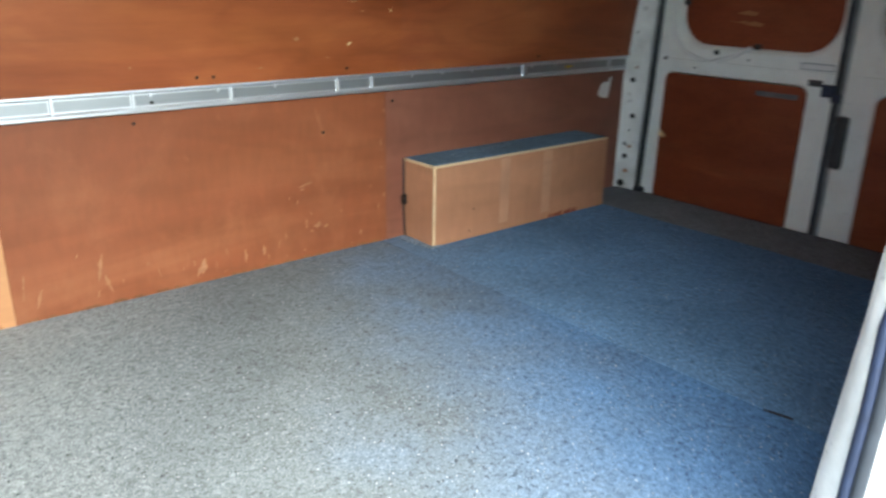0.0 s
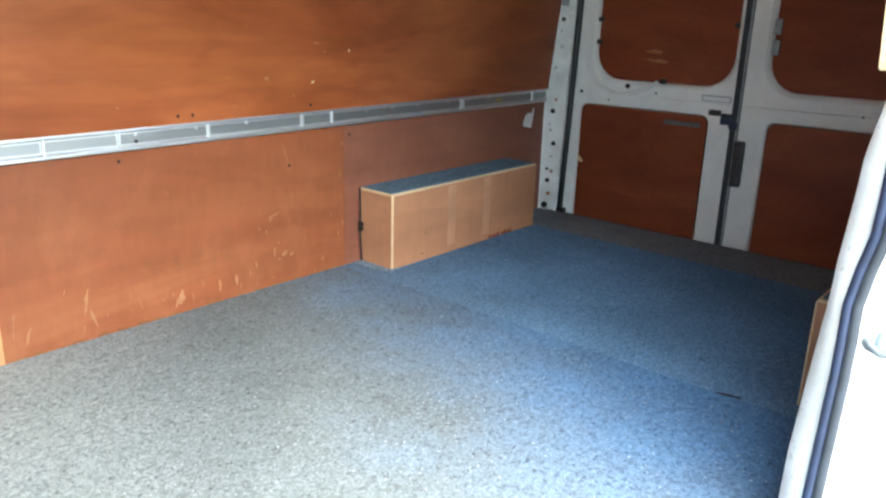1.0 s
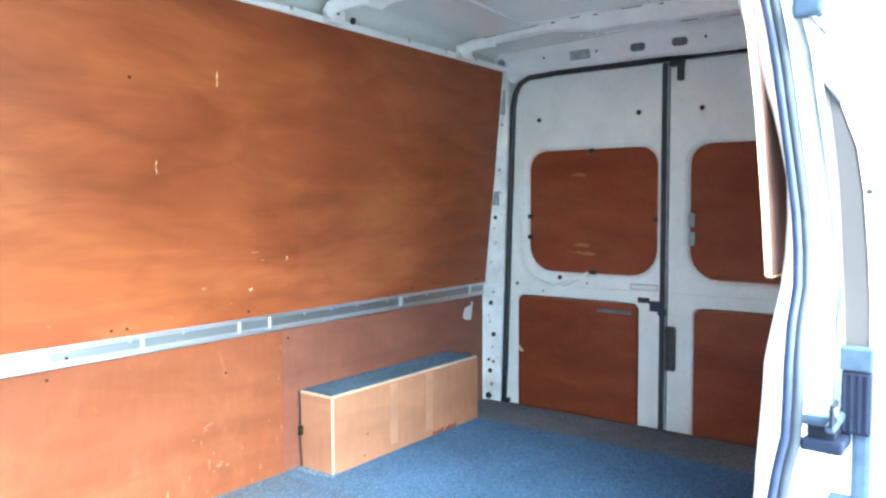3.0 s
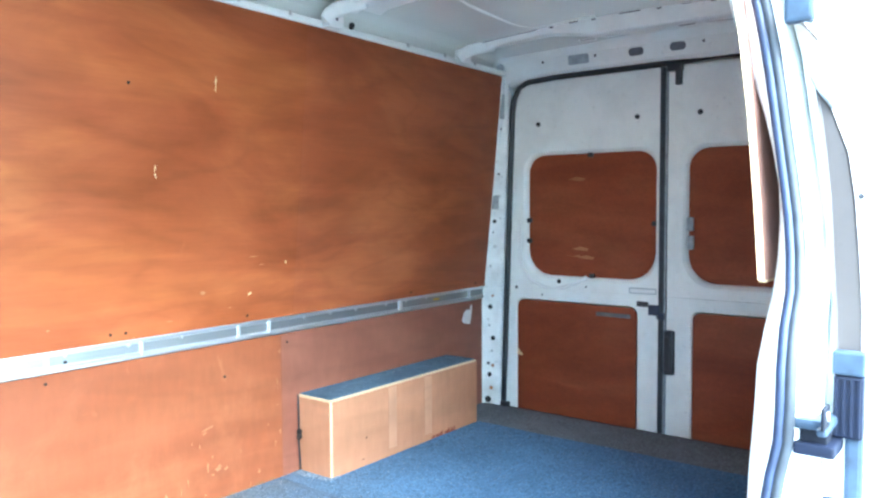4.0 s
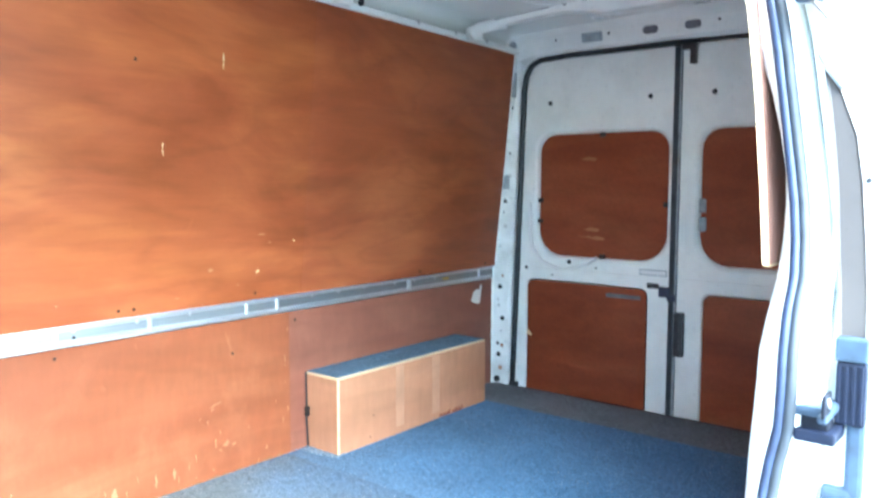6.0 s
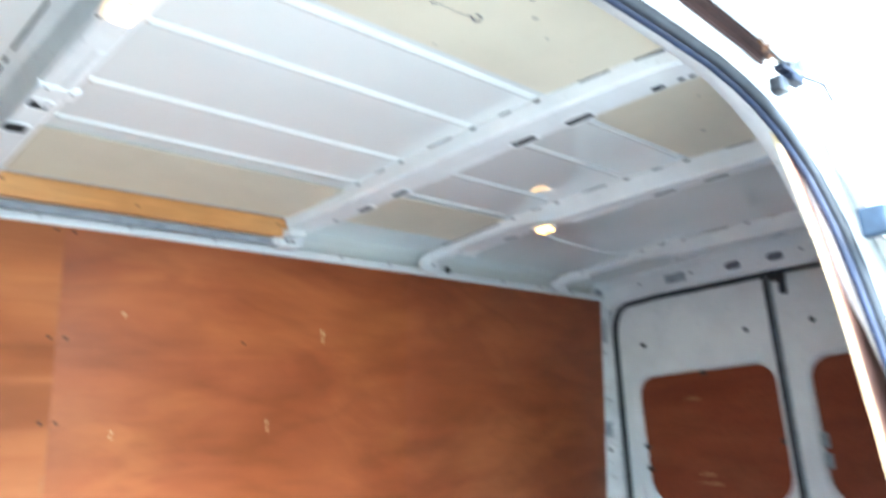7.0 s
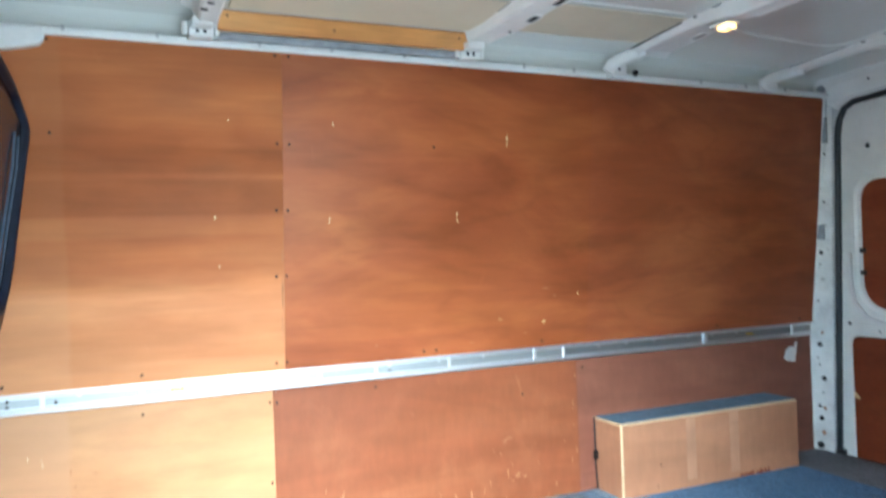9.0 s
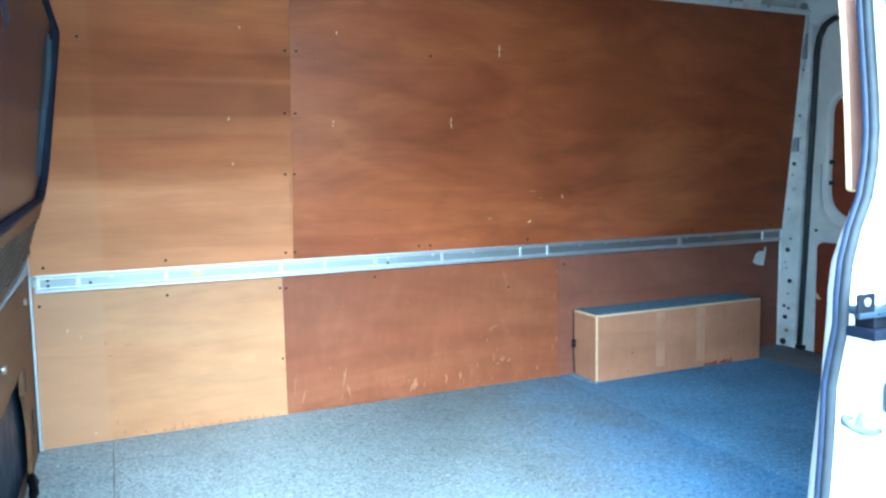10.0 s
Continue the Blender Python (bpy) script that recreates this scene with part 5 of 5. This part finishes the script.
part("cable", tube([(REAR - 0.012, 1.512, 0.92), (REAR - 0.012, 1.512, 0.80), (REAR - 0.012, 1.495, 0.70), (REAR - 0.012, 1.44, 0.635), (REAR - 0.012, 1.36, 0.606), (REAR - 0.012, 1.27, 0.610), (REAR - 0.012, 1.20, 0.635), (REAR + 0.004, 1.15, 0.668)], 0.0095, 8), PAPER, left, "white cable loop")
part("latch_plate", plate(rounded(0.845, 0.90, 0.548, 0.572, 0.003), lambda a, b, d: (REAR - 0.003 + d, a, b), 0.005), BLACK, left, "black latch slot")
part("label_rim", plate(rounded(0.808, 0.938, 0.605, 0.632, 0.005), lambda a, b, d: (REAR - 0.0012 + d, a, b), 0.003), GREY, left, "grey sticker rim")
part("label_plate", plate(rounded(0.812, 0.934, 0.609, 0.628, 0.004), lambda a, b, d: (REAR - 0.0022 + d, a, b), 0.003), PAPER, left, "pale rectangular sticker")
part("catch", join(block((REAR - 0.018, 0.79, 0.515), (REAR + 0.002, 0.84, 0.56), 0.004), block((REAR - 0.024, 0.765, 0.50), (REAR - 0.008, 0.80, 0.53), 0.004)), SEAL, left, "dark grey steel catch")
part("dark_strip", block((REAR - 0.001, 0.93, 0.489), (REAR + 0.004, 1.10, 0.508), 0.003), SLOT_GREY, left, "dark strip at the top of the board")
part("handle", join(block((REAR - 0.030, 0.722, 0.26), (REAR + 0.002, 0.765, 0.455), 0.010), block((REAR - 0.036, 0.735, 0.29), (REAR - 0.028, 0.755, 0.43), 0.004)), BLACK, right, "black plastic handle")
part("top_catch", join(block((REAR - 0.030, 0.70, 1.575), (REAR + 0.004, 0.762, 1.605), 0.004), block((REAR - 0.028, 0.70, 1.515), (REAR - 0.004, 0.726, 1.58), 0.005)), BLACK, right, "dark steel top catch")
part("chip", plate([(1.522, 0.29), (1.495, 0.262), (1.505, 0.255), (1.53, 0.262)], lambda a, b, d: (REAR + 0.0015 + d, a, b), 0.002, 0.0004), PLY_EDGE, left, "pale split corner")
for y0, z0, s in ((1.15, 0.80, 1), (1.19, 0.77, -1), (1.12, 0.76, 1), (1.17, 1.13, 1)):
    part("scrape", plate([(y0, z0), (y0 + 0.045, z0 + 0.008 * s), (y0 + 0.09, z0 - 0.004), (y0 + 0.05, z0 - 0.010), (y0 + 0.01, z0 - 0.012)], lambda a, b, d: (REAR + 0.0225 + d, a, b), 0.002, 0.0004), PLY_TORN, left, "pale scraped patch")

# rubber seals of the rear doors
rear_seal = thing("rear_door_seal", (3.24, MID, 0), "thick black rubber seal round the rear doors", "door seal")
loop = [(seal_y_far(z) - 0.005, z) for z in (-0.02, 0.2, 0.5, 0.8, 1.1, 1.3, 1.46)]
yt = seal_y_far(1.46) - 0.005
loop += [(yt - 0.012, 1.53), (yt - 0.04, 1.578), (yt - 0.09, 1.602), (1.3, 1.610), (0.78, 1.612), (0.3, 1.610), (0.06, 1.59), (-0.01, 1.5), (-0.025, 1.2), (-0.025, 0.6), (-0.025, -0.02)]
part("gasket", tube([(3.238, y, z) for y, z in loop], 0.014, 8), SEAL_DARK, rear_seal, "", True)
part("centre_gasket", block((3.238, 0.7745, -0.02), (3.262, 0.797, 1.598), 0.005), SEAL_GREY, rear_seal, "dark grey centre seal")
part("centre_flange", block((3.243, 0.7655, -0.018), (3.262, 0.774, 1.596), 0.003), GREY, rear_seal, "blue-grey door edge")
part("foot_block", block((3.215, 1.565, -0.008), (3.242, 1.610, 0.016), 0.005), BLACK, rear_seal)

# ---------------------------------------------------------------- doorway, near side
seal_line = [(x, between(SEAL_Y, z) - 0.0065, z) for x, z in offset_line(OPENING, 0.002)]
side_seal = thing("side_door_seal", (1.29, -0.17, 0.0), "double-lipped blue-black rubber seal round the side doorway", "door seal")
part("bulb", tube(seal_line, 0.0095, 10), SEAL_GREY, side_seal, "", True)
part("lip", tube([(x, between(SEAL_Y, z) + 0.0070, z) for x, z in offset_line(OPENING, 0.0)], 0.0085, 10), SEAL, side_seal, "", True)



def near_y(z):
    return between([(0.87, -0.105), (1.0, -0.096), (1.15, -0.083), (1.3, -0.065), (1.45, -0.039), (1.6, -0.011), (1.66, 0.001)], z)


zs = (0.87, 1.0, 1.15, 1.3, 1.45, 1.62)
near_ply = part("plywood_panel", loft([[(1.402, near_y(z), z), (3.16, near_y(z), z), (3.16, near_y(z) - 0.010, z), (1.402, near_y(z) - 0.010, z)] for z in zs]), PLY_NEAR, wall_near, "plywood sheet with raw pale edges behind the doorway pillar")
part("raw_edge", loft([[(1.399, near_y(z) + 0.0005, z), (1.4018, near_y(z) + 0.0005, z), (1.4018, near_y(z) - 0.0105, z), (1.399, near_y(z) - 0.0105, z)] for z in zs]), PLY_EDGE, near_ply, "pale raw plywood edge")
part("lower_edge", block((1.405, -0.116, 0.866), (3.16, -0.104, 0.8695), 0.001), PLY_EDGE, near_ply, "pale raw plywood edge")
part("plywood_panel", block((1.41, -0.155, 0.0), (3.16, -0.143, 0.84), 0.001), PLY_LOWER_REAR, wall_near, "plywood sheet on the lower wall")

# rusty upper track over the doorway
track = thing("door_track", (0.9, -0.06, 1.72), "rusty upper runner track of the sliding door", "door track")
TRACK = ((-0.1, 1.658), (0.5, 1.659), (0.85, 1.655), (1.0, 1.647), (1.12, 1.640), (1.233, 1.633), (1.31, 1.624))
part("channel", loft([[(x, -0.060, z + 0.012), (x, -0.062, z + 0.001), (x, -0.068, z + 0.001), (x, -0.071, z + 0.010), (x, -0.088, z + 0.008), (x, -0.090, z - 0.004), (x, -0.094, z - 0.006), (x, -0.098, z + 0.012)] for x, z in TRACK]), RUST, track)
part("gutter", loft([[(x, -0.100, z - 0.008), (x, -0.101, z + 0.05), (x, -0.20, z + 0.07), (x, -0.20, z + 0.06), (x, -0.118, z - 0.014)] for x, z in TRACK]), WHITE, track)
part("header_lip", loft([[(x, -0.020, z - 0.010), (x, -0.040, z - 0.009), (x, -0.059, z + 0.002), (x, -0.059, z + 0.040), (x, -0.020, z + 0.040)] for x, z in TRACK]), WHITE, track)
for x, y, z, r in ((1.243, -0.1005, 1.603, 0.007), (1.222, -0.104, 1.612, 0.009), (1.256, -0.099, 1.600, 0.005), (1.205, -0.104, 1.618, 0.005)):
    part("rust_scab", disc((x, y, z), (0.2, -0.5, -0.8), r, 0.004, 7), RUST_ORANGE, track, "orange rust scab")
for y0, y1, dz, xa, xb in ((-0.0735, -0.0765, 0.0085, 0.3, 1.05), (-0.083, -0.0855, 0.0068, 0.5, 1.14)):
    part("worn_line", loft([[(x, y0, between(TRACK, x) + dz), (x, y1, between(TRACK, x) + dz - 0.0005), (x, y1, between(TRACK, x) + dz + 0.002), (x, y0, between(TRACK, x) + dz + 0.002)] for x in (xa, 0.6, 0.85, 1.0, xb)]), RUST_WORN, track, "pale worn line along the track")
runner = thing("door_runner", (1.33, -0.09, 1.55), "dark roller bracket at the end of the track", "door runner")
part("bracket", join(block((1.300, -0.100, 1.605), (1.40, -0.082, 1.615), 0.004), block((1.33, -0.105, 1.590), (1.385, -0.085, 1.606), 0.004)), SEAL_NAVY, runner)
part("roller", tube([(1.365, -0.085, 1.668), (1.375, -0.085, 1.620)], 0.017, 12), BLACK, runner)
part("roller", tube([(1.425, -0.085, 1.662), (1.428, -0.085, 1.635)], 0.014, 12), BLACK, runner)
part("cable", tube([(1.39, -0.10, 1.612), (1.43, -0.12, 1.600), (1.46, -0.125, 1.55), (1.465, -0.12, 1.50)], 0.004, 6), BLACK, runner)
part("stop", block((1.300, -0.094, 1.566), (1.338, -0.070, 1.596), 0.006), BLACK, runner, "black rubber stop")
clip = thing("rubber_stop", (1.39, -0.165, 1.31), "blue-grey rubber buffer on the edge of the sliding door", "rubber buffer")
part("buffer", block((1.364, -0.190, 1.298), (1.3925, -0.146, 1.348), 0.006), SEAL_BLUE, clip)
part("tongue", tube([(1.380, -0.172, 1.300), (1.384, -0.186, 1.284), (1.389, -0.196, 1.270)], 0.005, 6), STEEL, clip)

# open sliding door standing outside the body
door = thing("sliding_door", (2.0, -0.30, -0.1), "white sliding side door, slid open along the body", "van door")
zs = (-0.12, 0.3, 0.6, 0.78, 0.95, 1.1, 1.25, 1.42, 1.5, 1.56, 1.62, 1.68)
part("door_panel", loft([[(x + between([(1.42, 0.0), (1.55, 0.04), (1.68, 0.16)], z), between(SEAL_Y, z) - d, z) for x, d in ((1.415, 0.0445), (1.397, 0.060), (1.390, 0.078), (1.390, 0.112), (1.398, 0.130), (1.415, 0.138), (2.48, 0.138), (2.48, 0.0445))] for z in zs]), WHITE, door)
# dull strip paints the shade on the white leading edge
part("edge_shade", loft([[(1.3845, ya, z), (1.3865, ya - 0.004, z), (1.3865, yb + 0.004, z), (1.3845, yb, z), (1.394, yb, z), (1.394, ya, z)] for z, ya, yb in ((0.764, -0.231, -0.269), (0.83, -0.228, -0.268), (0.92, -0.222, -0.262), (1.012, -0.216, -0.254), (1.084, -0.208, -0.243), (1.15, -0.199, -0.219), (1.19, -0.192, -0.202))]), EDGE_SHADE, door, "beige strip painting the shade on the door edge")
part("guide_bracket", join(tube([(1.384, -0.186, 1.216), (1.380, -0.200, 1.190), (1.384, -0.222, 1.158)], 0.006, 8), tube([(1.384, -0.200, 1.205), (1.382, -0.216, 1.180)], 0.004, 6)), GREY, door, "small grey guide bracket")
cover = part("lock_cover", block((1.366, -0.276, 0.625), (1.394, -0.232, 0.727), 0.005), SEAL_NAVY, door, "navy plastic lock cover on the door edge")
for k in range(4):
    part("rib", block((1.3635, -0.272 + 0.011 * k, 0.630), (1.3675, -0.267 + 0.011 * k, 0.722), 0.001), SEAL_NAVY, cover)
part("lock_cap", block((1.364, -0.277, 0.728), (1.394, -0.230, 0.766), 0.004), SEAL_BLUE, door, "blue-grey cap above the lock cover")
part("lock_bar", join(block((1.312, -0.240, 0.644), (1.385, -0.184, 0.662), 0.007), block((1.276, -0.240, 0.646), (1.330, -0.226, 0.658), 0.004)), SEAL_BLUE, door, "dark upper bar of the lock arm")
part("lock_bar", block((1.308, -0.246, 0.604), (1.385, -0.186, 0.624), 0.004), SEAL_NAVY, door, "dark lower bar of the lock arm")
part("lock_web", block((1.320, -0.234, 0.623), (1.360, -0.194, 0.646), 0.003), DEEP, door)
tab = part("lock_tab", block((1.272, -0.238, 0.656), (1.316, -0.2325, 0.691), 0.002), DEEP, door, "square black tab")
part("bolt", disc((1.294, -0.238, 0.676), (0, -1, 0), 0.008, 0.003), STEEL, tab)
part("pull", join(block((1.374, -0.264, 0.455), (1.400, -0.214, 0.518), 0.010), block((1.376, -0.276, 0.500), (1.396, -0.248, 0.630), 0.008)), SEAL_BLUE, door, "blue-grey pull handle")
part("plug", disc((1.390, -0.262, 1.014), (-1, 0, 0), 0.005, 0.003), BLACK, door)
SX, SY, SZ = 0.020, 0.030, -0.014
striker = thing("door_striker", (1.35, -0.19, 0.42), "grey steel striker hook on the doorway pillar", "door striker")
hexagon = [(1.352 + SX + 0.034 * math.cos(radians(60 * k + 12)), 0.446 + SZ + 0.030 * math.sin(radians(60 * k + 12))) for k in range(6)]
part("base", plate(hexagon, lambda a, b, d: (a, -0.226 + SY + d, b), 0.012, 0.003), STRIKER, striker)
part("hook", tube([(x + SX, y + SY, z + SZ) for x, y, z in ((1.372, -0.228, 0.428), (1.345, -0.236, 0.430), (1.318, -0.236, 0.438), (1.300, -0.228, 0.446), (1.296, -0.214, 0.452), (1.306, -0.204, 0.457), (1.335, -0.212, 0.456))], 0.0075, 8), STRIKER, striker, "grey steel hook", True)
part("bolt", disc((1.356 + SX, -0.226 + SY, 0.462 + SZ), (0, -1, 0), 0.008, 0.004), ALUMINIUM, striker)
part("recess", disc((1.368 + SX, -0.226 + SY, 0.440 + SZ), (0, -1, 0), 0.007, 0.0015), SEAL_BLUE, striker)

# white gusset at the front top corner
gusset = tagged(link_mesh("corner_gusset", plate([(-0.13, 1.60), (-0.06, 1.612), (-0.012, 1.624), (0.0, 1.64), (0.002, 1.672), (-0.13, 1.668)], lambda a, b, d: (a, 1.552 + d, b), 0.03, 0.004), WHITE), "white plastic corner gusset under the roof rail", "gusset")
